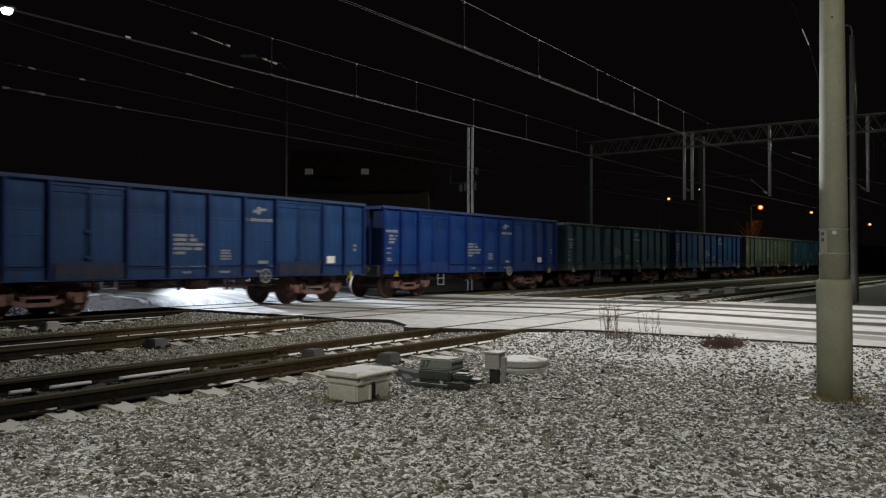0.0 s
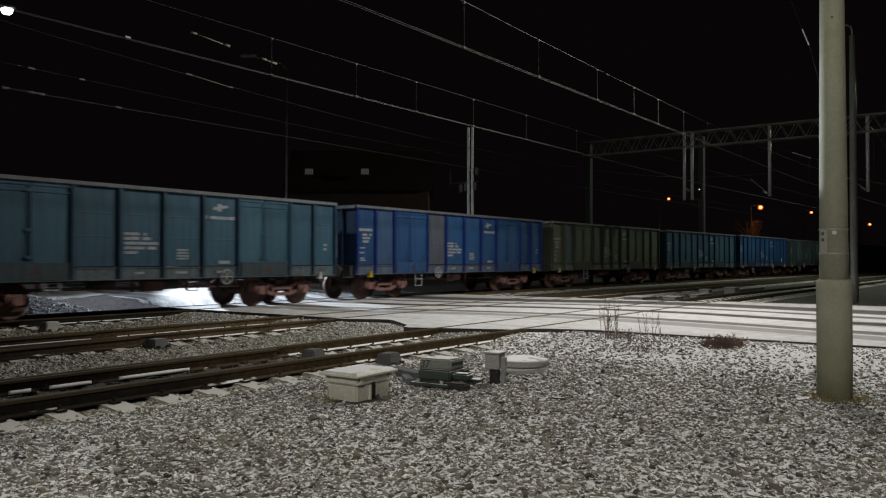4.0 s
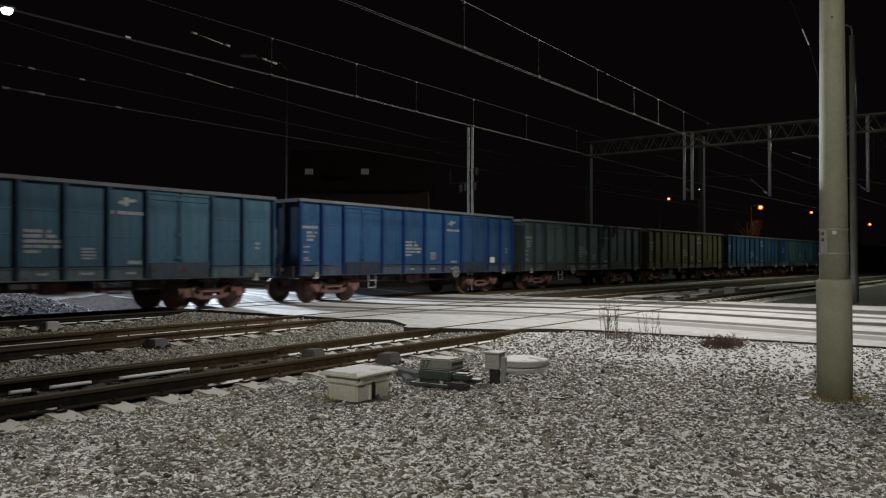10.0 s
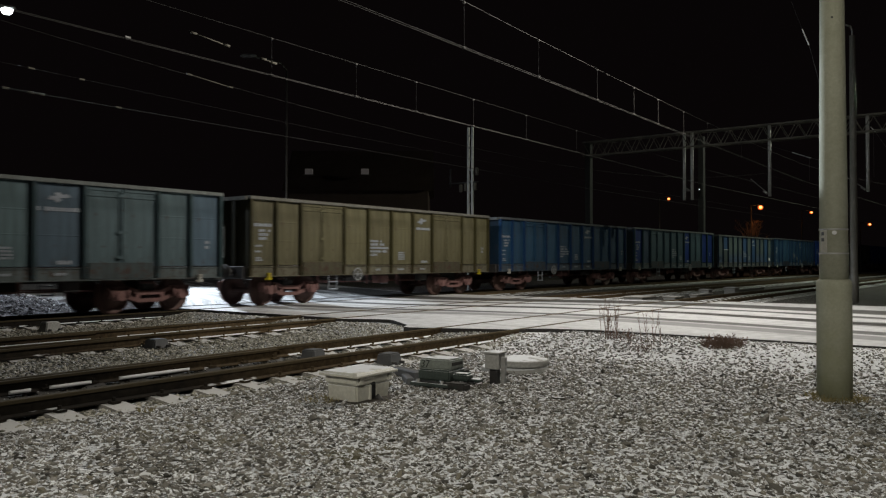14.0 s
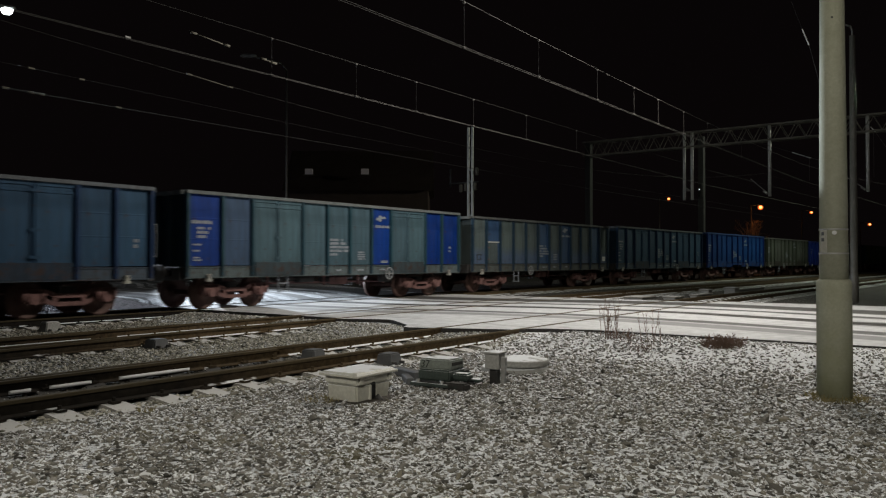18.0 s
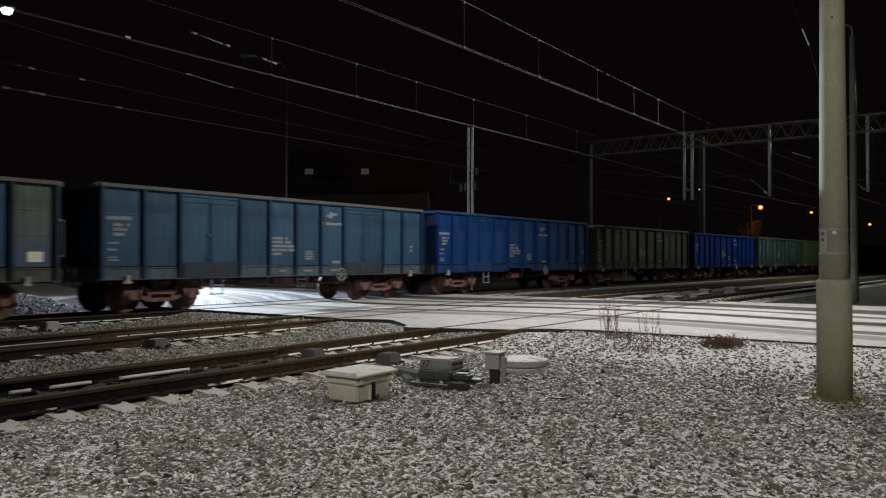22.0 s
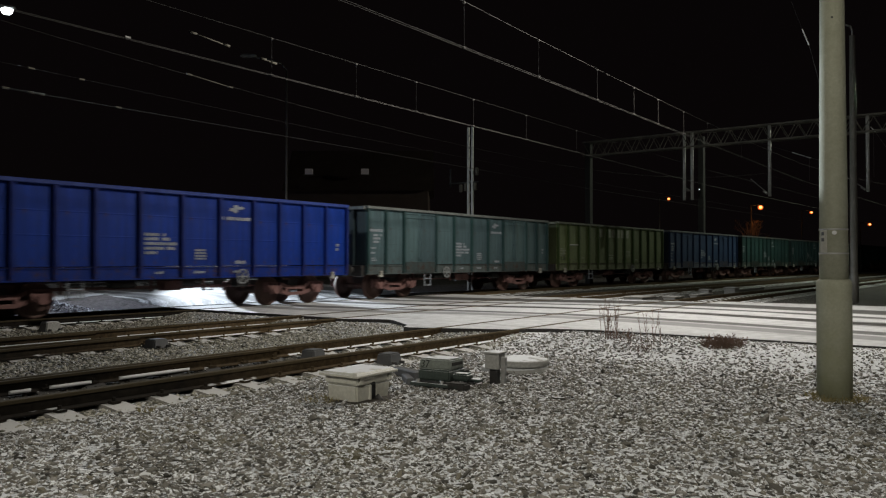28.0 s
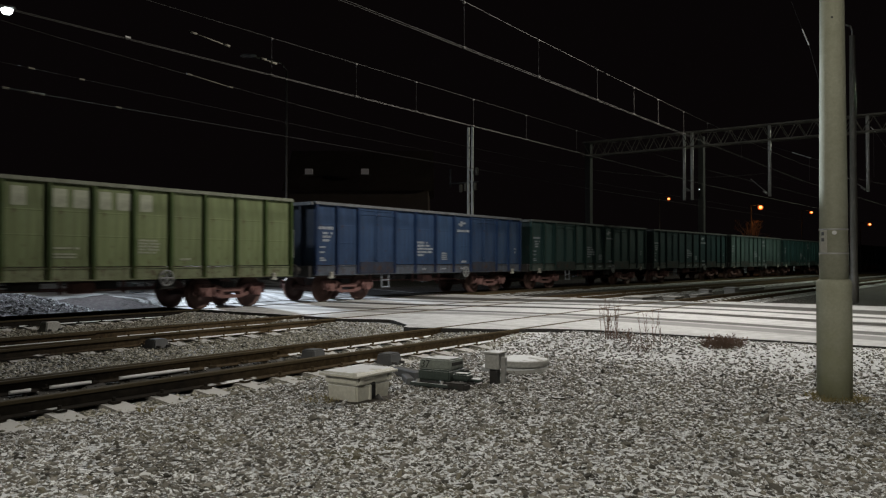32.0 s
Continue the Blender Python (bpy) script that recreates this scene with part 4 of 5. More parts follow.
# ---- poles and masts ----
post = thing("concrete_pole", pose(9.99, 1.625, GRADE), "tall weathered round concrete pole with steel bands", "pole")
bm = bmesh.new()
add_lathe(bm, [(0.192, -0.3), (0.190, 1.28), (0.194, 1.33), (0.188, 1.37), (0.168, 1.395), (0.157, 1.4)], 40)
part("base_sleeve", bm, CONCRETE, post, "thicker concrete base sleeve")
bm = bmesh.new()
add_lathe(bm, [(0.157, 1.401), (0.129, 5.0), (0.10, 9.5)], 40)
part("shaft", bm, CONCRETE, post)

post = thing("concrete_pole", pose(33.2, 4.7, GRADE), "slender pale steel pole carrying an unlit street lamp", "lamp pole")
bm = bmesh.new()
add_lathe(bm, [(0.165, -0.3), (0.165, 1.0), (0.142, 1.05), (0.104, 10.3)], 32)
part("shaft", bm, GREYPOST, post)


def street_lamp(at, tip, head_glow, label, height_arm=0.4):
    """A lamp with a post at `at` (x, y) and its head at tip."""
    ob = thing("street_lamp", pose(at[0], at[1], GRADE), label, "street lamp")
    dx, dy, dz = tip[0] - at[0], tip[1] - at[1], tip[2] - GRADE
    bm = bmesh.new()
    add_tube(bm, (0, 0, -0.2), (0, 0, dz - height_arm), 0.09, 0.05, 14)
    part("post", bm, STEEL, ob)
    bm = bmesh.new()
    add_tube(bm, (0, 0, dz - height_arm), (dx * 0.4, dy * 0.4, dz), 0.035, n=8)
    add_tube(bm, (dx * 0.4, dy * 0.4, dz), (dx * 0.85, dy * 0.85, dz + 0.06), 0.035, n=8)
    part("arm", bm, STEEL, ob)
    yaw = math.degrees(math.atan2(dy, dx))
    bm = bmesh.new()
    add_box(bm, -0.3, 0.3, -0.13, 0.13, 0.03, 0.13)
    bevel(bm, 0.04, 2)
    part("lamp_head", bm, STEEL, ob, "", pose(dx, dy, dz, 0, 0, yaw))
    bm = bmesh.new()
    deep = 0.17 if head_glow == GLOW_COOL else 0.06
    add_lathe(bm, [(0.001, -deep), (0.09, -deep * 0.9), (0.16, -deep * 0.55), (0.19, -deep * 0.15), (0.19, 0.028)], 20)
    for v in bm.verts:
        v.co.y *= 0.62
    part("lens", bm, head_glow, ob, "glowing lamp lens" if head_glow != STEEL else "dark lamp lens", pose(dx, dy, dz, 0, 0, yaw))
    return ob


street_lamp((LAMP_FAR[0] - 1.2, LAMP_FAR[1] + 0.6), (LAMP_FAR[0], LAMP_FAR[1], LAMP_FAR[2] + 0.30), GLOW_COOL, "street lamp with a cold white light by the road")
street_lamp((20.0, 3.2), (LAMP_ROAD[0], LAMP_ROAD[1], LAMP_ROAD[2] + 0.3), GLOW_NEUTRAL, "street lamp with a white light beside the crossing")
street_lamp((LAMP_YARD[0] + 1.2, LAMP_YARD[1]), (LAMP_YARD[0], LAMP_YARD[1], LAMP_YARD[2] + 0.45), GLOW_NEUTRAL, "street lamp with a greenish white light in the yard")
# Made-up mast and head for the added floodlight, out of sight behind the train.
flood = thing("floodlight", pose(LAMP_FILL[0], LAMP_FILL[1] + 0.7, GRADE), "unseen floodlight added to light the road beneath the train", "floodlight")
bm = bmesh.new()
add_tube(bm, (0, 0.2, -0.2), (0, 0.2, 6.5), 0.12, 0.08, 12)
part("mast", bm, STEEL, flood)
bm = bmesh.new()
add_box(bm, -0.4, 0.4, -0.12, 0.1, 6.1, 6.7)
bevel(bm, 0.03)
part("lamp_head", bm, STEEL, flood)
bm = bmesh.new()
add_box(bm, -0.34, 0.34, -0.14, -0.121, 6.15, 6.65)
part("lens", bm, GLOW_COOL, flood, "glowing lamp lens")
street_lamp((LAMP_BACK[0] - 1.2, LAMP_BACK[1]), (LAMP_BACK[0], LAMP_BACK[1], LAMP_BACK[2] + 0.45), GLOW_NEUTRAL, "street lamp with a white light behind the gravel yard")

# gantry
GX = 45.0
gantry = thing("catenary_gantry", pose(GX, 0, GRADE), "grey lattice steel gantry across the tracks", "gantry")
G0, G1 = 8.05 - GRADE, 8.9 - GRADE
bm = bmesh.new()
add_box(bm, -0.04, 0.04, -4.0, 21.7, -0.04, 0.04)
chord = mesh_of("chord", bm, GANTRY)
for z in (G0, G1):
    for x in (-0.3, 0.3):
        shared("chord", chord, gantry, pose(x, 0, z))
bm = bmesh.new()
add_tube(bm, (0, 0, G0), (0, 0.45, G1), 0.022, n=5, caps=False)
brace_up = mesh_of("brace", bm, GANTRY)
bm = bmesh.new()
add_tube(bm, (0, 0, G1), (0, 0.45, G0), 0.022, n=5, caps=False)
brace_down = mesh_of("brace", bm, GANTRY)
for i in range(57):
    for x in (-0.3, 0.3):
        shared("brace", brace_down if i % 2 else brace_up, gantry, pose(x, -4.0 + 0.45 * i, 0))
for y in (21.4, -3.7):
    bm = bmesh.new()
    add_box(bm, -0.22, 0.22, y - 0.17, y + 0.17, -0.3, G1 + 0.05)
    bevel(bm, 0.02)
    part("gantry_post", bm, WIRE_DIM, gantry)
for y in (15.26, 14.8, 10.5, 5.7):
    bm = bmesh.new()
    add_tube(bm, (0, y, 4.95 - GRADE), (0, y, G1), 0.085, n=12)
    part("drop_post", bm, PALE_STEEL, gantry)


def strand(bm, pts, r, n=5):
    """One unbroken wire through the points."""
    rings = []
    for p in pts:
        rings.append([bm.verts.new((p[0], p[1] + r * math.cos(a), p[2] + r * math.sin(a))) for a in [2 * math.pi * i / n for i in range(n)]])
    for a, c in zip(rings, rings[1:]):
        for i in range(n):
            j = (i + 1) % n
            bm.faces.new((a[i], a[j], c[j], c[i]))
    bm.faces.new(rings[0][::-1])
    bm.faces.new(rings[-1])


def pull(x):
    """The overhead lines run straight to the gantry and turn there."""
    return -0.05 * max(0.0, x - GX)


def sag(x, low, k):
    return low + k * min((x - 30.0) ** 2, 2000.0)


def clamp_at(ob, x, y, z, half=0.04, material=None):
    bm = bmesh.new()
    add_box(bm, x - half, x + half, y - 0.025, y + 0.025, z - 0.02, z + 0.025)
    bevel(bm, 0.006)
    part("clamp", bm, material or WIRE, ob)


def wire(y, z0, z1, x0, x1, droppers, label, thick, upper, lower, hang=0.0):
    ob = thing("overhead_line", Matrix(), label, "overhead line")
    xs = sorted([x0 + (x1 - x0) * i / 32 for i in range(33)] + [GX])
    for o in (-0.035, 0.035):
        bm = bmesh.new()
        strand(bm, [(x, y + pull(x) + o, z0) for x in xs], thick)
        part("contact_wire", bm, lower, ob)
    bm = bmesh.new()
    strand(bm, [(x, y + pull(x), sag(x, z1, hang)) for x in xs], thick * 1.05)
    part("messenger_wire", bm, upper, ob)
    for x in droppers:
        bm = bmesh.new()
        yy = y + pull(x)
        add_tube(bm, (x, yy, z0), (x, yy, sag(x, z1, hang)), 0.003, n=5, caps=False)
        part("dropper", bm, upper, ob)
        clamp_at(ob, x, yy, z0)
        clamp_at(ob, x, yy, sag(x, z1, hang) - 0.02, 0.03)
    return ob


wire(8.8, 5.70, 6.46, -40, 120, [12.75, 15.83, 19.04, 21.57, 23.53, 25.91, 28.5, 33.0, 38.0], "pair of contact wires hung below a messenger wire", 0.0052, WIRE, WIRE, 0.0006)
line = wire(13.85, 5.74, 6.62, -40, 120, [12.12, 15.03, 17.6, 20.6, 24.0, 28.0], "pair of contact wires hung below a dim messenger wire", 0.0055, WIRE_DIM, WIRE)
# Paler clamp put in for a small glint on the wire.
clamp_at(line, 8.45, 13.85, 5.77, 0.06, STEEL)
line = wire(19.5, 5.57, 6.51, -40, 120, [], "dim pair of contact wires hung below a sagging messenger wire", 0.0055, WIRE_DIM, WIRE_BLACK, 0.00147)
bm = bmesh.new()
strand(bm, [(x, 19.5 + pull(x), 6.32 - 0.016 * x if x < 20 else 6.0) for x in (-40, -10, 5, 10, 15, 20, GX, 120)], 0.005)
part("auxiliary_wire", bm, WIRE_BLACK, line)
# Wider, paler clamps stand in for the glints on these two wires.
for x, z in ((9.31, 6.17), (10.61, 6.14), (8.71, 5.57), (11.65, 5.57)):
    clamp_at(line, x, 19.5, z, 0.08, GANTRY)

# ---- sleepers, fastenings and points ----
bm = bmesh.new()
add_prism(bm, [(-1.25, -0.40), (1.25, -0.40), (1.25, -0.226), (1.24, -0.213), (0.90, -0.176), (0.60, -0.174), (0.50, -0.215), (-0.50, -0.215), (-0.60, -0.174), (-0.90, -0.176), (-1.24, -0.213), (-1.25, -0.226)], -0.13, 0.13)
sleeper_mesh = mesh_of("sleeper", bm, SLEEPER)
white_mesh = sleeper_mesh.copy()
white_mesh.materials[0] = SLEEPER_WHITE
bm = bmesh.new()
for s in (-1, 1):
    add_box(bm, -0.05, 0.05, s * 0.13 - 0.05, s * 0.13 + 0.05, -0.172, -0.145)
    add_tube(bm, (0, s * 0.12, -0.15), (0, s * 0.12, -0.105), 0.022, n=6)
clip_mesh = mesh_of("rail_clip", bm, RAIL)
for t_no, c in enumerate(TRACKS):
    track = [o for o in scene.objects if o.name.startswith("railway_track")][t_no]
    spots = [-3.1 + 0.6 * i for i in range(28)] + [26.75 + 0.6 * i for i in range(48)]
    for x in spots:
        shared("sleeper", sleeper_mesh if x < 20 else white_mesh, track, pose(x, c + bend(x), 0, 0, 0, heading(x) + random.uniform(-0.6, 0.6)))
        if x < 13.5:
            for s in (-1, 1):
                shared("rail_clip", clip_mesh, track, pose(x, c + s * HALF + bend(x), 0))
    bm = bmesh.new()
    for i in range(160):
        x = 26.75 + 0.6 * (48 + i)
        add_box(bm, x - 0.13, x + 0.13, c + bend(x) - 1.25, c + bend(x) + 1.25, -0.4, -0.185)
    tagged(part("far_sleepers", bm, SLEEPER_WHITE, track), kind="stuff")

# thin leftover snow along the feet of the rails
for t_no, y, x0, x1 in ((0, 9.365, 4.72, 5.25), (0, 9.365, 5.63, 6.70), (0, 9.365, 4.25, 4.5), (1, 14.40, 6.2, 8.05), (1, 14.40, 4.8, 5.8)):
    track = [o for o in scene.objects if o.name.startswith("railway_track")][t_no]
    bm = bmesh.new()
    n = 14
    low, top = [], []
    for i in range(n + 1):
        u = i / n
        wide = 0.034 * (math.sin(math.pi * min(1, max(0.04, u))) ** 0.35) * random.uniform(0.75, 1.1)
        x = x0 + (x1 - x0) * u
        low.append([bm.verts.new((x, y - wide, -0.16)), bm.verts.new((x, y + wide, -0.16))])
        top.append([bm.verts.new((x, y - wide * 0.8, -0.128)), bm.verts.new((x, y + wide * 0.8, -0.122))])
    for i in range(n):
        a, b, c, d = low[i], low[i + 1], top[i], top[i + 1]
        for q in ((c[0], d[0], d[1], c[1]), (a[0], b[0], d[0], c[0]), (c[1], d[1], b[1], a[1]), (a[1], b[1], b[0], a[0])):
            bm.faces.new(q).smooth = True
    bm.faces.new((low[0][0], top[0][0], top[0][1], low[0][1]))
    bm.faces.new((low[n][1], top[n][1], top[n][0], low[n][0]))
    part("snow_strip", bm, SNOWY, track, "thin strip of leftover snow")

# switch blades lying against the outer rails, and dark covers over the rods
blade_spots = ((TRACKS[0] + HALF - 0.085, -2.0, 8.4, 0.0), (TRACKS[0] - HALF + 0.115, -2.0, 8.4, 0.0), (TRACKS[1] - HALF - 0.10, -2.0, 8.2, -0.05), (TRACKS[1] + HALF - 0.1, -2.0, 8.2, 0.0))
for y, x0, x1, swing in blade_spots:
    bm = bmesh.new()
    bent_rail(bm, y, [x0, 3.0, 6.0, x1], -0.012, lambda x, g=swing: g * max(0.0, x1 - x) ** 1.4)
    single("switch_blade", bm, RAIL, "dark steel switch blade lying against the rail", "switch blade", kind="structure")
covers = ((8.78, 9.02, 0.34, 0.30, 0.19, "dark metal cover over point rods between the rails"), (9.13, 7.72, 0.36, 0.28, 0.19, "dark metal cover over point rods beside the rail"),
          (8.30, 12.60, 0.36, 0.32, 0.18, "grey metal cover over point rods beside the rail"), (8.85, 17.55, 0.40, 0.30, 0.22, "pale grey concrete box beside the rail"))
for x, y, w, d, h, label in covers:
    cover = thing("rod_cover", pose(x, y, GRADE, 0, 0, 6), label, "rod cover")
    bm = bmesh.new()
    vs = add_box(bm, -w / 2, w / 2, -d / 2, d / 2, 0.0, h)
    for v in vs[4:]:
        v.co.x *= 0.8
        v.co.y *= 0.82
    bevel(bm, 0.02, 2)
    part("shell", bm, LIDGREY if y > 17 else COVER, cover)
    for s in (-1, 1):
        bm = bmesh.new()
        add_tube(bm, (s * w * 0.3, -d * 0.75, 0.05), (s * w * 0.3, d * 0.75, 0.05), 0.02, n=8)
        part("rod", bm, DARK, cover)
for y0, y1, x in ((6.35, 7.6, 8.55), (6.35, 8.9, 8.75), (7.85, 9.3, 8.95)):
    bm = bmesh.new()
    add_tube(bm, (x, y0, -0.20), (x, y1, -0.19), 0.018, n=8)
    single("throw_rod", bm, DARK, "dark steel rod leading to the switch points", "rod", kind="structure")

# ---- cable box ----
cabinet = thing("junction_box", pose(6.74, 6.16, GRADE, 0, 0, 2), "pale grey plastic cable box with a snowy flat lid", "junction box")
bm = bmesh.new()
vs = add_box(bm, -0.31, 0.31, -0.23, 0.23, -0.10, 0.20)
for v in vs[:4]:
    v.co.x *= 0.90
    v.co.y *= 0.90
bevel(bm, 0.02, 2)
part("lower_body", bm, BOXGREY, cabinet)
bm = bmesh.new()
add_box(bm, -0.325, 0.325, -0.245, 0.245, 0.201, 0.29)
bevel(bm, 0.015, 2)
part("upper_body", bm, BOXGREY, cabinet)
bm = bmesh.new()
add_box(bm, -0.375, 0.375, -0.295, 0.295, 0.291, 0.322)
vs = add_box(bm, -0.355, 0.355, -0.275, 0.275, 0.3215, 0.345)
for v in vs[4:]:
    v.co.x *= 0.93
    v.co.y *= 0.9
bevel(bm, 0.006)
part("lid", bm, BOXGREY, cabinet, "wide flat lid with patches of snow")
bm = bmesh.new()
add_box(bm, -0.045, 0.015, -0.240, -0.19, -0.10, 0.185)
add_tube(bm, (-0.015, -0.240, 0.185), (-0.015, -0.19, 0.185), 0.03, n=16)
part("cable_slot", bm, BLACK, cabinet, "dark cable slot")
bm = bmesh.new()
add_tube(bm, (0.005, -0.26, 0.05), (0.03, -0.34, -0.03), 0.035, n=8)
part("cable", bm, DARK, cabinet)
bm = bmesh.new()
add_box(bm, -0.085, -0.047, -0.238, -0.19, -0.08, 0.185)
add_box(bm, 0.017, 0.05, -0.238, -0.19, -0.08, 0.185)
bevel(bm, 0.008)
part("slot_frame", bm, BOXGREY, cabinet, "raised edges beside the slot")
for x in (-0.26, 0.26):
    bm = bmesh.new()
    add_box(bm, x - 0.03, x + 0.03, -0.262, -0.2455, 0.21, 0.28)
    part("latch", bm, BOXGREY, cabinet)

# Low dark patch on the ground round the foot of the box.
bm = bmesh.new()
rim = [bm.verts.new(((0.46 + 0.07 * math.sin(3 * a + 1) + 0.05 * math.sin(7 * a)) * math.cos(a), (0.36 + 0.06 * math.sin(4 * a)) * math.sin(a) - 0.05, 0.0)) for a in [2 * math.pi * i / 36 for i in range(36)]]
bump_top = bm.verts.new((0.0, 0.0, 0.032))
for i in range(36):
    bm.faces.new((rim[i], rim[(i + 1) % 36], bump_top)).smooth = True
single("soil", bm, DARK_GROUND, "dark ground round the cable box", "soil", pose(6.74, 6.16, GRADE + 0.004), kind="structure")

# ---- point motor ----
motor = thing("point_motor", pose(8.07, 5.89, GRADE, 0, 0, -84), "grey-green point motor with a snowy top and a number", "point motor")
bm = bmesh.new()
add_box(bm, -0.27, 0.20, -0.21, 0.21, 0.08, 0.225)
bevel(bm, 0.02, 2)
part("housing", bm, MOTORGREY, motor)
bm = bmesh.new()
vs = add_box(bm, -0.27, 0.20, -0.20, 0.20, 0.226, 0.36)
for v in vs[4:]:
    v.co.x *= 0.93
    v.co.y *= 0.86
bevel(bm, 0.018, 2)
part("hood", bm, MOTORPALE, motor, "paler hood dusted with snow")
bm = bmesh.new()
add_box(bm, 0.185, 0.203, -0.13, 0.13, 0.275, 0.315)
part("vent", bm, DARK, motor)
bm = bmesh.new()
add_box(bm, -0.30, 0.40, -0.36, -0.22, 0.03, 0.07)
bevel(bm, 0.008)
part("base_plate", bm, MOTORGREY, motor)
bm = bmesh.new()
add_box(bm, -0.30, 0.40, 0.22, 0.34, 0.03, 0.07)
bevel(bm, 0.008)
part("base_plate", bm, MOTORGREY, motor)
bm = bmesh.new()
add_box(bm, 0.201, 0.42, -0.14, 0.02, 0.10, 0.19)
bevel(bm, 0.02, 2)
part("rod_housing", bm, MOTORGREY, motor)
bm = bmesh.new()
add_box(bm, 0.24, 0.50, -0.36, -0.20, 0.0, 0.10)
bevel(bm, 0.02, 2)
part("foot", bm, DARK, motor)
for x in (-0.2, 0.15):
    bm = bmesh.new()
    add_tube(bm, (x, -0.31, 0.0), (x, -0.31, 0.11), 0.025, n=8)
    part("bolt", bm, STEEL, motor)
bm = bmesh.new()
add_tube(bm, (-0.31, 0.1, 0.15), (-0.52, 0.3, 0.02), 0.03, n=8)
part("cable", bm, DARK, motor)
for x, y, w, d, h in ((-0.35, 0.62, 0.30, 0.10, 0.16), (-0.08, 0.55, 0.16, 0.30, 0.13), (0.02, -0.28, 0.5, 0.08, 0.09)):
    bm = bmesh.new()
    add_box(bm, x - w / 2, x + w / 2, y - d / 2, y + d / 2, 0.0, h)
    bevel(bm, 0.012)
    part("bracket", bm, DARK, motor)
bm = bmesh.new()
add_box(bm, -0.31, 0.31, -0.07, 0.07, 0.02, 0.13)
bevel(bm, 0.012)
part("rod_guard", bm, COVER, motor, "dark guard over the drive rod", pose(-0.71, 0.23, 0, 0, 0, -27))
bm = bmesh.new()
add_box(bm, -0.22, 0.22, -0.05, 0.05, 0.0, 0.09)
bevel(bm, 0.01)
part("rod_guard", bm, COVER, motor, "dark guard over the drive rod", pose(-0.52, -0.06, 0, 0, 0, -48))
text = bpy.data.curves.new("number", "FONT")
text.body, text.size, text.extrude = "37", 0.135, 0.001
glyphs = new("number_glyphs", text)
bpy.context.view_layer.update()
flat = bpy.data.meshes.new_from_object(glyphs.evaluated_get(bpy.context.evaluated_depsgraph_get()))
bpy.data.objects.remove(glyphs)
flat.materials.clear()
flat.materials.append(BLACK)
digits = shared("number", flat, motor, pose(-0.235, -0.199, 0.248, 78, 0, 0), "black number 37")

# ---- marker stub and manhole ----
stub = thing("marker_post", pose(8.56, 5.42, GRADE, 0, 0, 8), "short grey concrete marker with a steel stake", "marker post")
bm = bmesh.new()
vs = add_box(bm, -0.115, 0.115, -0.10, 0.10, 0.20, 0.40)
for v in vs[:4]:
    v.co.x *= 0.93
bevel(bm, 0.012)
part("head", bm, LIDGREY, stub)
bm = bmesh.new()
add_box(bm, -0.135, 0.135, -0.12, 0.12, 0.401, 0.425)
bevel(bm, 0.006)
part("cap", bm, LIDGREY, stub)
bm = bmesh.new()
add_box(bm, -0.075, 0.0, -0.165, -0.112, -0.1, 0.36, Matrix.Rotation(radians(3), 4, "Y"))
bevel(bm, 0.006)
part("stake", bm, STEEL, stub)
bm = bmesh.new()
add_box(bm, -0.06, 0.05, -0.05, 0.05, -0.1, 0.199)
part("foot", bm, DARK, stub)
well = thing("manhole", pose(9.81, 5.87, GRADE), "round pale concrete manhole with a flat snowy cover", "manhole")
bm = bmesh.new()
add_lathe(bm, [(0.49, -0.1), (0.49, 0.05), (0.47, 0.064), (0.3, 0.065)], 48)
part("ring", bm, LIDGREY, well)
bm = bmesh.new()
add_lathe(bm, [(0.34, 0.066), (0.34, 0.084), (0.40, 0.086), (0.405, 0.092), (0.405, 0.160), (0.395, 0.172), (0.2, 0.176)], 48)
part("cover", bm, LIDGREY, well, "thick round cover lying a little off centre", pose(0.05, -0.07, 0, 0.8, 0, 0))

# ---- pole fittings ----
near_pole = [o for o in scene.objects if o.name.startswith("concrete_pole")][0]
for z in (1.97, 1.69):
    bm = bmesh.new()
    r = 0.1575 - (z - 1.4) * 0.0078
    add_lathe(bm, [(r, z), (r + 0.006, z + 0.002), (r + 0.006, z + 0.018), (r, z + 0.02)], 40)
    part("steel_band", bm, STEEL, near_pole)
for z, h, m in ((1.71, 0.275, BOXGREY),):
    bm = bmesh.new()
    r = 0.1585
    ring = [[bm.verts.new((r * math.cos(a), r * math.sin(a), zz)) for a in [radians(128 + 6 * i) for i in range(7)]] for zz in (z, z + h)]
    for i in range(6):
        bm.faces.new((ring[0][i], ring[0][i + 1], ring[1][i + 1], ring[1][i]))
    bmesh.ops.solidify(bm, geom=bm.faces[:], thickness=0.003)
    part("label_plate", bm, m, near_pole, "small pale label plate")
for z0, z1 in ((1.84, 1.88), (1.91, 1.95)):
    bm = bmesh.new()
    r = 0.1605
    ring = [[bm.verts.new((r * math.cos(a), r * math.sin(a), zz)) for a in [radians(136 + 5 * i) for i in range(4)]] for zz in (z0, z1)]
    for i in range(3):
        bm.faces.new((ring[0][i], ring[0][i + 1], ring[1][i + 1], ring[1][i]))
    bmesh.ops.solidify(bm, geom=bm.faces[:], thickness=0.002)
    part("label_bar", bm, COVER, near_pole)
bm = bmesh.new()
add_tube(bm, (-0.14, -0.03, 1.94), (-0.175, -0.037, 1.94), 0.025, n=12)
part("band_bolt", bm, STEEL, near_pole)
bm = bmesh.new()
add_tube(bm, (-0.12, -0.02, 4.45), (-0.138, -0.022, 4.45), 0.012, n=10)
part("bolt_hole", bm, DARK, near_pole)
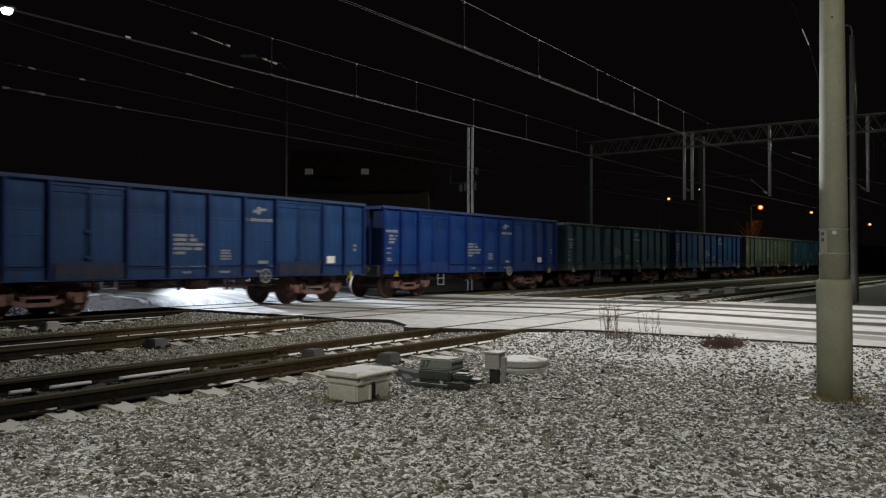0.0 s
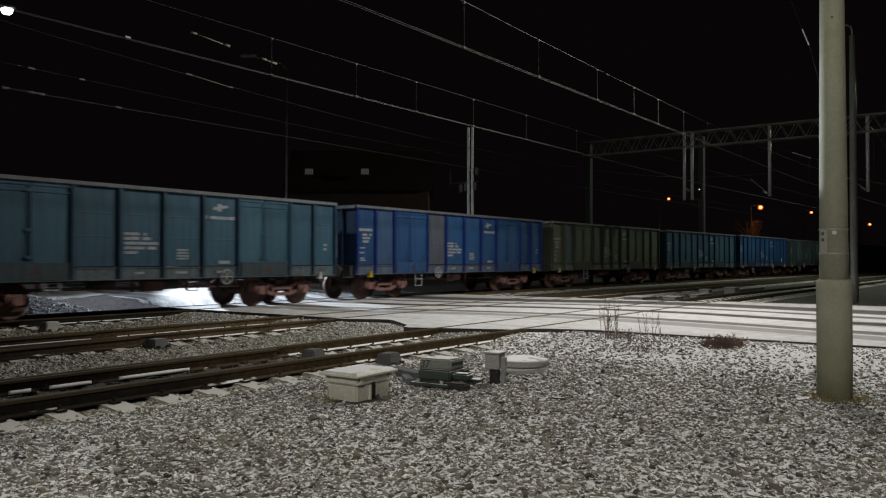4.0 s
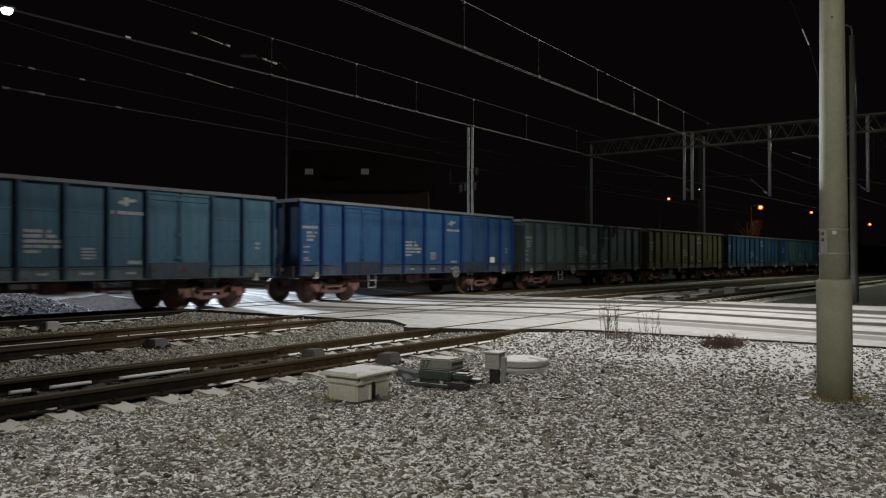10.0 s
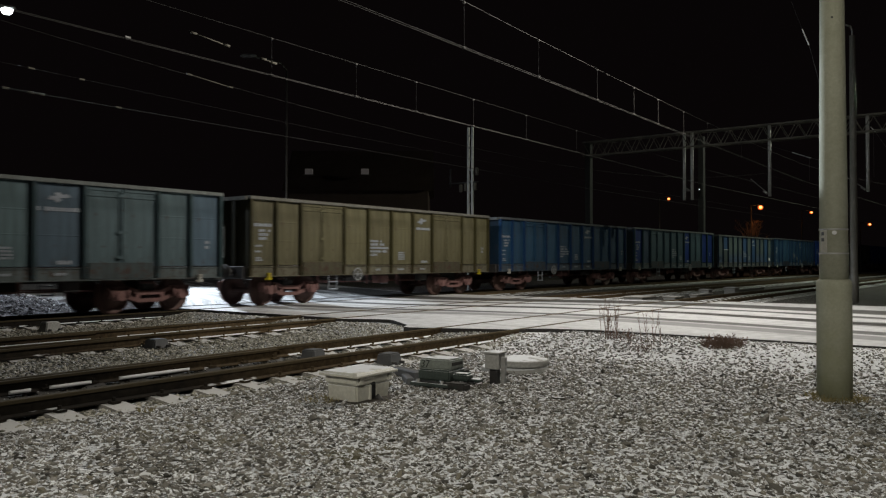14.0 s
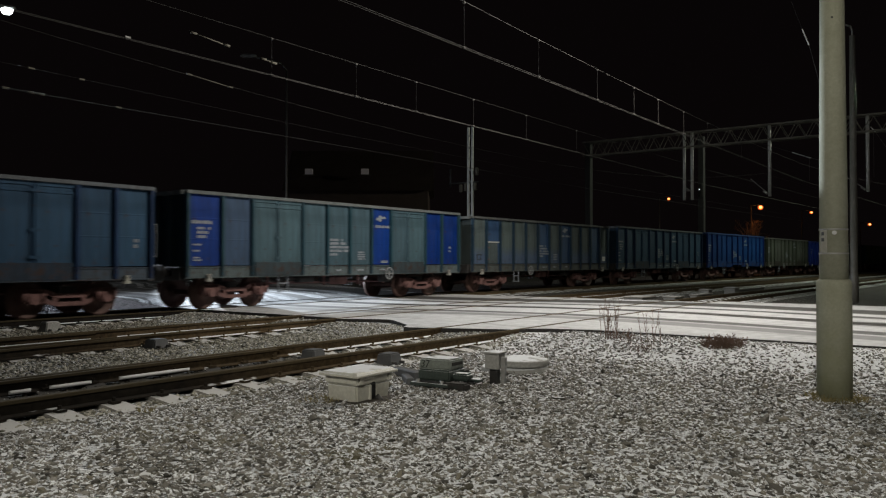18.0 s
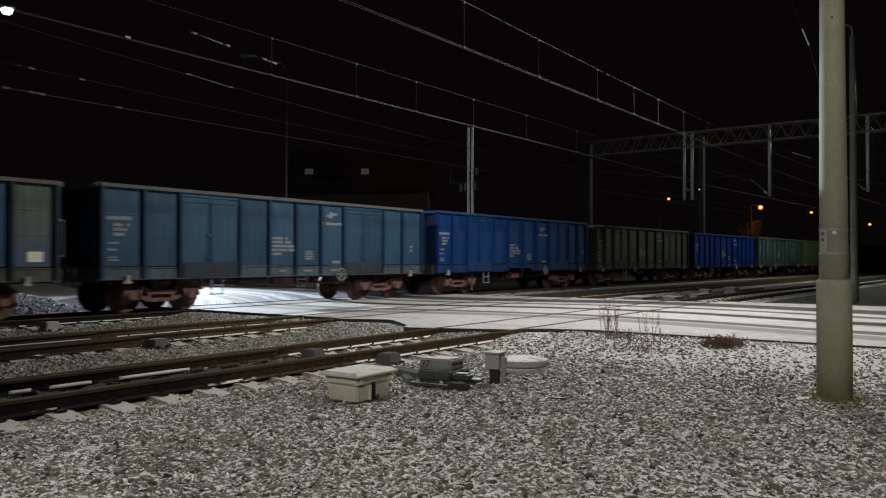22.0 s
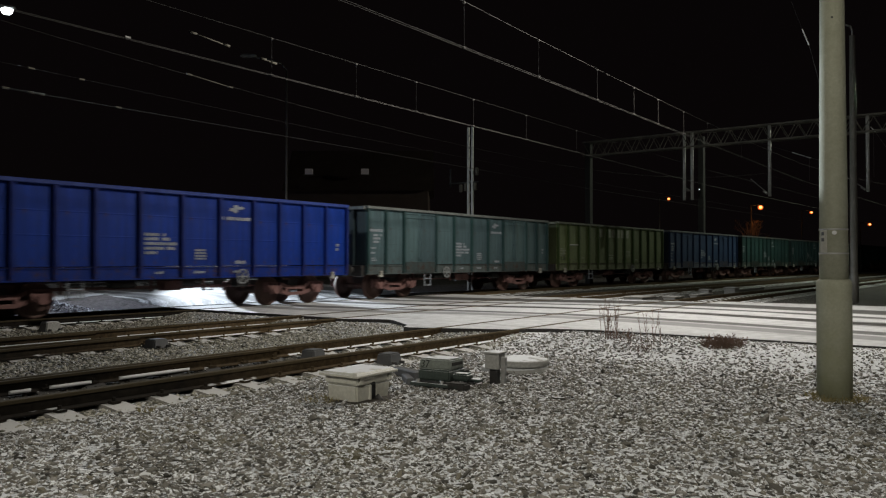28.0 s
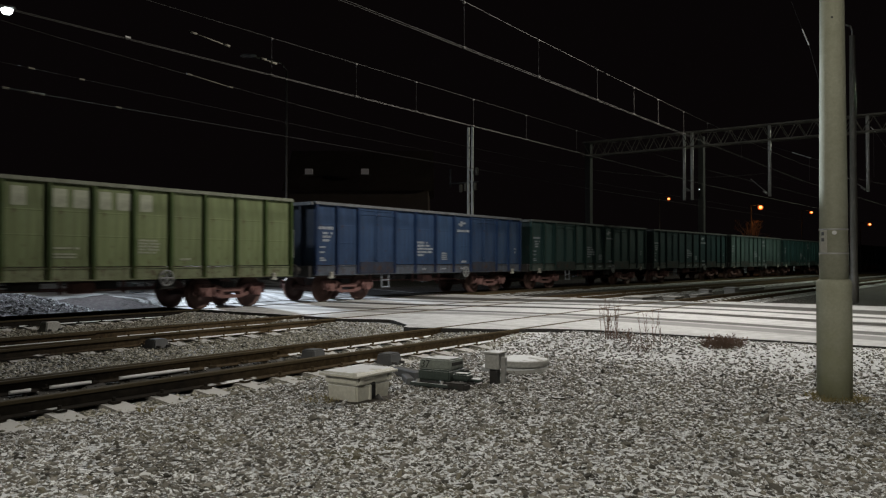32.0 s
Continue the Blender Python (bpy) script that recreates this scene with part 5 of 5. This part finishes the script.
far_pole = [o for o in scene.objects if o.name.startswith("concrete_pole")][1]
bm = bmesh.new()
dx, dy = -0.8, 0.65
strand_pts = [(0, 0, 10.2), (0, 0, 10.52), (dx * 0.08, dy * 0.08, 10.65), (dx * 0.3, dy * 0.3, 10.70), (dx * 0.7, dy * 0.7, 10.70)]
for p, q in zip(strand_pts, strand_pts[1:]):
    add_tube(bm, p, q, 0.035, n=8)
part("arm", bm, STEEL, far_pole)
bm = bmesh.new()
add_box(bm, -0.26, 0.26, -0.12, 0.12, 0.03, 0.12)
bevel(bm, 0.03, 2)
part("lamp_head", bm, STEEL, far_pole, "", pose(dx, dy, 10.65, 0, 0, 123))
bm = bmesh.new()
add_box(bm, -0.2, 0.2, -0.09, 0.09, 0.0, 0.028)
part("lens", bm, BOXGREY, far_pole, "dark lamp lens", pose(dx, dy, 10.65, 0, 0, 123))

# ---- masts beyond the train ----
mast = thing("catenary_mast", pose(33.9, 23.0, GRADE), "grey steel mast of two channels beside the tracks", "mast")
for s in (-1, 1):
    bm = bmesh.new()
    add_box(bm, -0.06, 0.06, s * 0.13 - 0.05, s * 0.13 + 0.05, -0.2, 8.74)
    bevel(bm, 0.01)
    part("channel", bm, PALE_STEEL, mast)
for i in range(14):
    bm = bmesh.new()
    add_box(bm, -0.05, 0.05, -0.079, 0.079, 0.4 + 0.6 * i, 0.46 + 0.6 * i)
    part("batten", bm, STEEL, mast)
for y, z in ((-0.28, 5.55), (0.30, 5.55), (0.62, 5.5), (-0.4, 6.35)):
    bm = bmesh.new()
    add_lathe(bm, [(0.05, -0.22), (0.12, -0.18), (0.06, -0.13), (0.12, -0.08), (0.06, -0.03), (0.12, 0.02), (0.06, 0.07), (0.12, 0.12), (0.05, 0.2)], 12, "Z", (0, y, z))
    part("insulator", bm, GANTRY, mast)
bm = bmesh.new()
add_tube(bm, (0, -0.5, 5.78), (0, 1.4, 5.78), 0.04, n=8)
part("bracket", bm, DIM_STEEL, mast)
bm = bmesh.new()
add_tube(bm, (0, 1.3, 5.6), (0, 1.3, 6.6), 0.05, n=8)
part("hanger", bm, DIM_STEEL, mast)

pole_lamp = thing("street_lamp", pose(26.8, 29.5, GRADE), "unlit street lamp on a thin grey post", "street lamp")
bm = bmesh.new()
add_tube(bm, (0, 0, -0.2), (0, 0, 11.3), 0.07, 0.045, 12)
part("post", bm, WIRE, pole_lamp)
bm = bmesh.new()
for p, q in zip([(0, 0, 11.3), (-0.15, 0.2, 11.65), (-0.6, 0.82, 11.9)], [(-0.15, 0.2, 11.65), (-0.6, 0.82, 11.9), (-0.95, 1.3, 11.98)]):
    add_tube(bm, p, q, 0.04, n=8)
part("arm", bm, GANTRY, pole_lamp)
bm = bmesh.new()
add_box(bm, -0.38, 0.38, -0.14, 0.14, -0.06, 0.07)
bevel(bm, 0.04, 2)
part("lamp_head", bm, STEEL, pole_lamp, "", pose(-1.15, 1.55, 12.05, 0, 0, 126))

# rods and insulators that catch the light on the wires
for x, y, z, length, dz in ((13.89, 19.5, 6.92, 1.5, -0.11), (9.96, 13.85, 6.22, 0.86, -0.07), (11.87, 13.85, 6.07, 0.3, -0.03), (9.3, 19.5, 5.57, 0.25, 0.0)):
    rod = thing("line_insulator", Matrix(), "pale rod insulator in an overhead wire", "insulator")
    bm = bmesh.new()
    add_tube(bm, (x, y, z), (x + length, y, z + dz), 0.014, n=8)
    part("rod", bm, GANTRY, rod)
    for k in (0.0, 1.0):
        bm = bmesh.new()
        add_tube(bm, (x + length * k - 0.09, y, z + dz * k), (x + length * k + 0.09, y, z + dz * k), 0.026, n=8)
        part("end_cap", bm, GANTRY, rod)
# the stay wire of the near pole; a thicker pale stretch stands for its glint
stay = thing("stay_wire", Matrix(), "thin stay wire with a pale stretch standing for its glint", "wire")
ends = [Vector((10.09, 1.68, 3.10)), Vector((11.35, 2.13, 4.33)), Vector((11.74, 2.29, 4.67)), Vector((12.82, 2.75, 5.70)), Vector((16.0, 3.25, 8.20)), Vector((19.95, 3.24, 10.60))]
for i, r, m in ((0, 0.002, WIRE_BLACK), (1, 0.008, PALE_STEEL), (2, 0.002, WIRE_BLACK), (3, 0.002, WIRE_BLACK), (4, 0.002, WIRE_BLACK)):
    bm = bmesh.new()
    add_tube(bm, ends[i], ends[i + 1], r, n=6)
    part("tensioner" if i == 1 else "cable", bm, m, stay)
# registration arms at the drop posts of the gantry
for y, y1, z0, z1 in ((10.5, 11.38, 5.05, 5.92), (14.8, 15.2, 5.46, 5.48), (5.7, 6.61, 5.02, 5.71)):
    arm = thing("registration_arm", Matrix(), "thin steel arm that steadies the contact wire", "steady arm")
    bm = bmesh.new()
    add_tube(bm, (44.86, y, z0), (44.5, y1, z1), 0.02, n=6)
    part("tube", bm, STEEL, arm)
    bm = bmesh.new()
    add_tube(bm, (44.88, y + 0.1, z0 + 0.02), (44.8, y + 0.3, z0 + 0.18), 0.045, n=8)
    part("insulator", bm, STEEL, arm)
# stays with rod insulators that carry the messenger wires under the gantry
for top, a, c, end in (((10.95, 7.93), (9.29, 7.26), (8.36, 6.88), (7.95, 6.73)), ((5.70, 8.48), (5.53, 8.26), (5.32, 7.98), (4.40, 6.36))):
    hold = thing("line_insulator", Matrix(), "rod insulator in a slanting stay under the gantry", "insulator")
    for name, p, q, r, m in (("cable", top, a, 0.008, WIRE_DIM), ("rod", a, c, 0.022, PALE_STEEL), ("cable", c, end, 0.010, WIRE)):
        bm = bmesh.new()
        add_tube(bm, (44.8, *p), (44.8, *q), r, n=6)
        part(name, bm, m, hold)
    bm = bmesh.new()
    add_tube(bm, (44.8, c[0] + 0.08, c[1]), (44.8, c[0] + 0.08, 5.67), 0.006, n=5)
    part("dropper", bm, WIRE, hold)

signal = thing("signal_mast", pose(66.0, 20.9, GRADE), "broad dim mast with a tiny pale light beyond the train", "mast")
bm = bmesh.new()
add_box(bm, -0.2, 0.2, -0.26, 0.26, -0.2, 12.2)
bevel(bm, 0.04)
part("post", bm, DIM_STEEL, signal)
bm = bmesh.new()
add_box(bm, -0.42, -0.21, -0.18, 0.18, 7.0, 8.1)
bevel(bm, 0.05, 2)
part("head", bm, BLACK, signal)
bm = bmesh.new()
add_tube(bm, (-0.42, 0.05, 7.65), (-0.48, 0.05, 7.65), 0.05, n=10)
part("light", bm, GLOW_SMALL, signal, "tiny pale light")

bm = bmesh.new()
add_tube(bm, (0, 0, -0.2), (0, 0, 1.0), 0.045, n=8)
add_tube(bm, (0, 0, 1.0), (0, 0, 1.03), 0.05, n=8)
single("marker_stake", bm, DARK, "thin dark stake beside the snowy road", "stake", pose(19.4, 34.6, GRADE))

# ---- boxes and slabs past the crossing ----
for x, y, w, d, h, label in ((37.2, 10.4, 0.70, 0.5, 0.36, "pale concrete box beside the track"), (30.4, 12.2, 1.3, 0.8, 0.15, "low snow-topped concrete slab by the crossing"), (31.6, 11.2, 1.0, 0.5, 0.13, "low snow-topped concrete slab by the crossing"),
                             (35.6, 11.1, 0.5, 0.4, 0.30, "small grey concrete box beside the track"), (34.3, 10.9, 2.0, 0.3, 0.14, "long grey cable trough beside the track"), (42.0, 11.0, 6.0, 0.3, 0.16, "long grey cable trough beside the track")):
    slab = thing("concrete_box", pose(x, y, GRADE, 0, 0, -1), label, "concrete box")
    bm = bmesh.new()
    add_box(bm, -w / 2, w / 2, -d / 2, d / 2, -0.05, h - 0.06)
    bevel(bm, 0.02)
    part("body", bm, LIDGREY, slab)
    bm = bmesh.new()
    add_box(bm, -w / 2 - 0.04, w / 2 + 0.04, -d / 2 - 0.04, d / 2 + 0.04, h - 0.06 + 0.001, h)
    bevel(bm, 0.012)
    part("lid", bm, SLEEPER, slab, "snow-topped lid")

# ---- dry plants ----


def shrub(at, stems, height, spread, label, lean=0.15, twigs=3, straw=TWIG):
    rng = random.Random(int(at[0] * 100))
    ob = thing("dry_shrub", pose(at[0], at[1], lie(at[0], at[1])), label, "shrub")
    bm = bmesh.new()
    for i in range(stems):
        a = rng.uniform(0, 6.28)
        r = spread * math.sqrt(rng.random())
        prev = Vector((r * math.cos(a), r * math.sin(a), -0.02))
        h = height * rng.uniform(0.45, 1.0)
        d = Vector((rng.gauss(0, lean), rng.gauss(0, lean), 1)).normalized()
        for k in range(4):
            q = prev + d * h / 4
            add_tube(bm, prev, q, 0.006 - 0.001 * k, 0.005 - 0.001 * k, n=4, caps=False)
            d = (d + Vector((rng.gauss(0, 0.12), rng.gauss(0, 0.12), 0))).normalized()
            for _ in range(twigs if k else 0):
                e = (d + Vector((rng.gauss(0, 0.5), rng.gauss(0, 0.5), rng.uniform(-0.1, 0.3)))).normalized()
                add_tube(bm, q, q + e * h * rng.uniform(0.08, 0.2), 0.003, 0.002, n=3, caps=False)
            prev = q
        if stems <= 20:
            part("stem", bm, straw, ob)
            bm = bmesh.new()
    if stems > 20:
        tagged(part("clump", bm, straw, ob), kind="stuff")
    else:
        bm.free()
    return ob


shrub((13.45, 6.02), 18, 0.78, 0.19, "cluster of tall dry weed stems at the road's edge", 0.07, 3)
shrub((12.9, 4.98), 7, 0.85, 0.18, "thin dry weed stalks in snowy gravel", 0.12, 3)
shrub((13.0, 5.35), 5, 0.3, 0.12, "small tuft of dry weeds", 0.3, 3)
shrub((13.3, 3.85), 300, 0.20, 0.34, "low brown clump of dead weeds at the road's edge", 0.7, 5)
shrub((13.5, 5.75), 40, 0.2, 0.22, "small tuft of dry weeds", 0.6, 4)
shrub((9.9, 1.61), 300, 0.12, 0.34, "flat dead grass round the foot of the pole", 0.9, 3, GRASS)
shrub((6.35, 6.35), 60, 0.10, 0.22, "dead grass beside the cable box", 0.9, 3, GRASS)
shrub((12.6, 5.1), 50, 0.14, 0.25, "small tuft of dry weeds", 0.9, 3)
shrub((4.75, 7.35), 24, 0.12, 0.08, "small tuft of yellow grass by the sleepers", 0.6, 2, GRASS)

# ---- distance ----
house = thing("house", pose(48.6, 44.6, GRADE + 1.35, 0, 0, -54), "dark house with two pale gable windows behind the tracks", "house")
bm = bmesh.new()
add_box(bm, -6, 6, 0, 8, -1.6, 6.2)
part("wall", bm, PLASTER, house)
bm = bmesh.new()
for pts in ([(-6.4, -0.4, 6.2), (6.4, -0.4, 6.2), (6.4, 4, 10.2), (-6.4, 4, 10.2)], [(-6.4, 8.4, 6.2), (-6.4, 4, 10.2), (6.4, 4, 10.2), (6.4, 8.4, 6.2)]):
    bm.faces.new([bm.verts.new(p) for p in pts])
bmesh.ops.solidify(bm, geom=bm.faces[:], thickness=0.15)
part("roof", bm, PLASTER, house)
for x in (-4.2, 0.6):
    window = thing_part("window", house, pose(x, -0.02, 7.6))
    bm = bmesh.new()
    add_box(bm, -0.32, 0.32, 0.0, 0.35, 0.0, 0.50)
    part("pane", bm, GLOW_WINDOW, window, "window pane with a weak glow")
    bm = bmesh.new()
    add_box(bm, -0.5, 0.5, -0.08, 0.3, -0.08, -0.001)
    part("sill", bm, PLASTER, window)

for x, y, z in ((94.6, 23.1, 7.6), (88.3, 31.8, 8.6), (98.1, 18.3, 7.0), (102.2, 12.8, 5.6)):
    far_lamp = thing("sodium_lamp", pose(x, y, GRADE), "distant orange sodium street lamp on a post", "street lamp", "distant street lamps")
    q = 1.3 if z == 7.6 else 0.8
    bm = bmesh.new()
    add_tube(bm, (-0.6, 0.9, -0.2), (-0.6, 0.9, z - GRADE + 0.2), 0.09, 0.06, 8)
    part("post", bm, DARK, far_lamp)
    bm = bmesh.new()
    add_tube(bm, (-0.6, 0.9, z - GRADE + 0.2), (0, 0, z - GRADE + 0.3), 0.04, n=6)
    part("arm", bm, DARK, far_lamp)
    # Dull orange globe behind the bright bulb, built as the lamp's halo.
    bm = bmesh.new()
    add_lathe(bm, [(r * q, h * q) for r, h in ((0.08, -0.2), (0.2, -0.14), (0.25, 0.0), (0.2, 0.14), (0.06, 0.2))], 16, "Z", (0, 0, z - GRADE))
    part("globe", bm, GLOW_SODIUM, far_lamp, "orange glowing globe")
    bm = bmesh.new()
    add_lathe(bm, [(r * q * 0.6, h * q * 0.6) for r, h in ((0.08, -0.2), (0.2, -0.14), (0.25, 0.0), (0.2, 0.14), (0.06, 0.2))], 12, "Z", (-0.28 * q, -0.07 * q, z - GRADE))
    part("bulb", bm, GLOW_CORE, far_lamp, "pale yellow burner")

bare = thing("bare_tree", pose(94.1, 23.9, GRADE), "leafless tree lit red by a street lamp", "tree")
rng = random.Random(11)
bm = bmesh.new()
add_tube(bm, (0, 0, -0.2), (0, 0, 3.2), 0.14, 0.09, 8)
part("trunk", bm, TWIG, bare)
bm = bmesh.new()
for i in range(26):
    p = Vector((0, 0, rng.uniform(2.2, 3.2)))
    d = Vector((rng.gauss(0, 0.25), rng.gauss(0, 0.25), 1)).normalized()
    for k in range(3):
        q = p + d * rng.uniform(0.8, 1.2)
        add_tube(bm, p, q, 0.05 - 0.01 * k, 0.04 - 0.01 * k, n=4, caps=False)
        for _ in range(4):
            e = (d + Vector((rng.gauss(0, 0.6), rng.gauss(0, 0.6), rng.gauss(0, 0.4)))).normalized()
            add_tube(bm, q, q + e * rng.uniform(0.4, 0.9), 0.015, 0.008, n=3, caps=False)
        d = (d + Vector((rng.gauss(0, 0.25), rng.gauss(0, 0.25), 0))).normalized()
        p = q
tagged(part("crown", bm, TWIG, bare), kind="stuff")

# ---- ballast stones ----


def stones(name, zones, label, seed, material):
    """Loose angular stones over stretches of the plan: (x0, x1, y0, y1, per square metre, size)."""
    rng = np.random.default_rng(seed)
    g = (1 + 5 ** 0.5) / 2
    ico = np.array([(-1, g, 0), (1, g, 0), (-1, -g, 0), (1, -g, 0), (0, -1, g), (0, 1, g), (0, -1, -g), (0, 1, -g), (g, 0, -1), (g, 0, 1), (-g, 0, -1), (-g, 0, 1)]) / 1.902
    tri = np.array([int(ch, 16) for ch in "0b5051017 07a0ab 159 5b4 ba2 a76 718 394 342 326 368 389 495 24b 62a 867 981".replace(" ", "")]).reshape(-1, 3)
    vs = []
    for x0, x1, y0, y1, density, size in zones:
        n = int((x1 - x0) * (y1 - y0) * density)
        x, y = rng.uniform(x0, x1, n), rng.uniform(y0, y1, n)
        z = np.array([lie(a, c) for a, c in zip(x, y)])
        for c in TRACKS:
            for s in (-1, 1):
                keep = np.abs(y - (c + s * HALF)) > 0.1
                x, y, z = x[keep], y[keep], z[keep]
        keep = ((x - 6.74) / 0.44) ** 2 + ((y - 6.10) / 0.36) ** 2 > rng.uniform(0.7, 1.1, len(x))
        x, y, z = x[keep], y[keep], z[keep]
        n = len(x)
        r = size * rng.lognormal(0, 0.28, n)
        shape = np.stack([r * rng.uniform(0.9, 1.7, n), r * rng.uniform(0.6, 1.0, n), r * rng.uniform(0.35, 0.7, n)], 1)
        p = ico[None] * rng.uniform(0.62, 1.2, (n, 12, 1)) * shape[:, None]
        tilt, roll, yaw = rng.normal(0, 0.4, n), rng.normal(0, 0.4, n), rng.uniform(0, 6.283, n)
        cx, sx, cy, sy, cz, sz = np.cos(tilt)[:, None], np.sin(tilt)[:, None], np.cos(roll)[:, None], np.sin(roll)[:, None], np.cos(yaw)[:, None], np.sin(yaw)[:, None]
        X, Y, Z = p[..., 0], p[..., 1], p[..., 2]
        Y, Z = Y * cx - Z * sx, Y * sx + Z * cx
        X, Z = X * cy + Z * sy, -X * sy + Z * cy
        X, Y = X * cz - Y * sz, X * sz + Y * cz
        lift = r * rng.uniform(-0.25, 0.45, n)
        vs.append(np.stack([X + x[:, None], Y + y[:, None], Z + (z + lift)[:, None]], -1))
    v = np.concatenate(vs).astype(np.float32)
    n = len(v)
    faces = (tri[None] + (np.arange(n) * 12)[:, None, None]).reshape(-1, 3).astype(np.int32)
    me = bpy.data.meshes.new(name)
    me.vertices.add(n * 12)
    me.vertices.foreach_set("co", v.reshape(-1))
    me.loops.add(len(faces) * 3)
    me.loops.foreach_set("vertex_index", faces.reshape(-1))
    me.polygons.add(len(faces))
    me.polygons.foreach_set("loop_start", np.arange(len(faces), dtype=np.int32) * 3)
    me.polygons.foreach_set("use_smooth", np.zeros(len(faces), dtype=bool))
    me.update(calc_edges=True)
    me.materials.append(material)
    tagged(new(name, me), label, "gravel", kind="stuff")


stones("gravel", [(1.5, 6.0, -2.2, 7.55, 800, 0.0205), (6.0, 9.0, -1.5, 7.55, 600, 0.0225), (9.0, 10.8, -1.5, 7.55, 430, 0.024), (10.8, 12.6, -1.2, 7.6, 290, 0.024), (12.6, 14.35, -1.0, 7.6, 220, 0.022), (3.0, 10.5, -1.5, 7.3, 5, 0.040)], "angular grey gravel stones dusted with snow", 3, STONE)
stones("ballast", [(2.5, 13.6, 7.6, 20.6, 430, 0.0235)], "angular tan ballast stones between the rails", 5, BALLAST)
stones("rubble", [(5.0, 13.6, 21.4, 27.5, 210, 0.028), (6.0, 13.2, 22.2, 27.0, 30, 0.055)], "dark rubble and frozen dirt heaped beyond the train", 8, RUBBLE)


# ---- the train's run ----
def run(t):
    """How far the train has come, in metres, as it slowly gathers speed."""
    u = t / 16 - 1
    return 1.0028 * sum(c * u ** i for i, c in enumerate((111.746, 120.34, 2.128, 0.989, -0.566, -1.019)))


SPINS = 384


def motions():
    for k, ob in enumerate(wagons):
        rows = []
        for i in range(65):
            x = (k - 1) * PITCH + HX - run(0.5 * i)
            rows.append((0.5 * i, pose(x, TRACKS[2] + bend(x), 0, 0, 0, heading(x))))
        walk(ob, rows)
        for o in ob.children_recursive:
            if o.name.startswith("wheelset"):
                at = o.matrix_basis.translation.copy()
                spin = []
                for i in range(SPINS + 1):
                    t = 32.0 * i / SPINS
                    spin.append((t, Matrix.Translation(at) @ Matrix.Rotation((run(0.0) - run(t)) / 0.46, 4, "Y")))
                walk(o, spin)


motions()
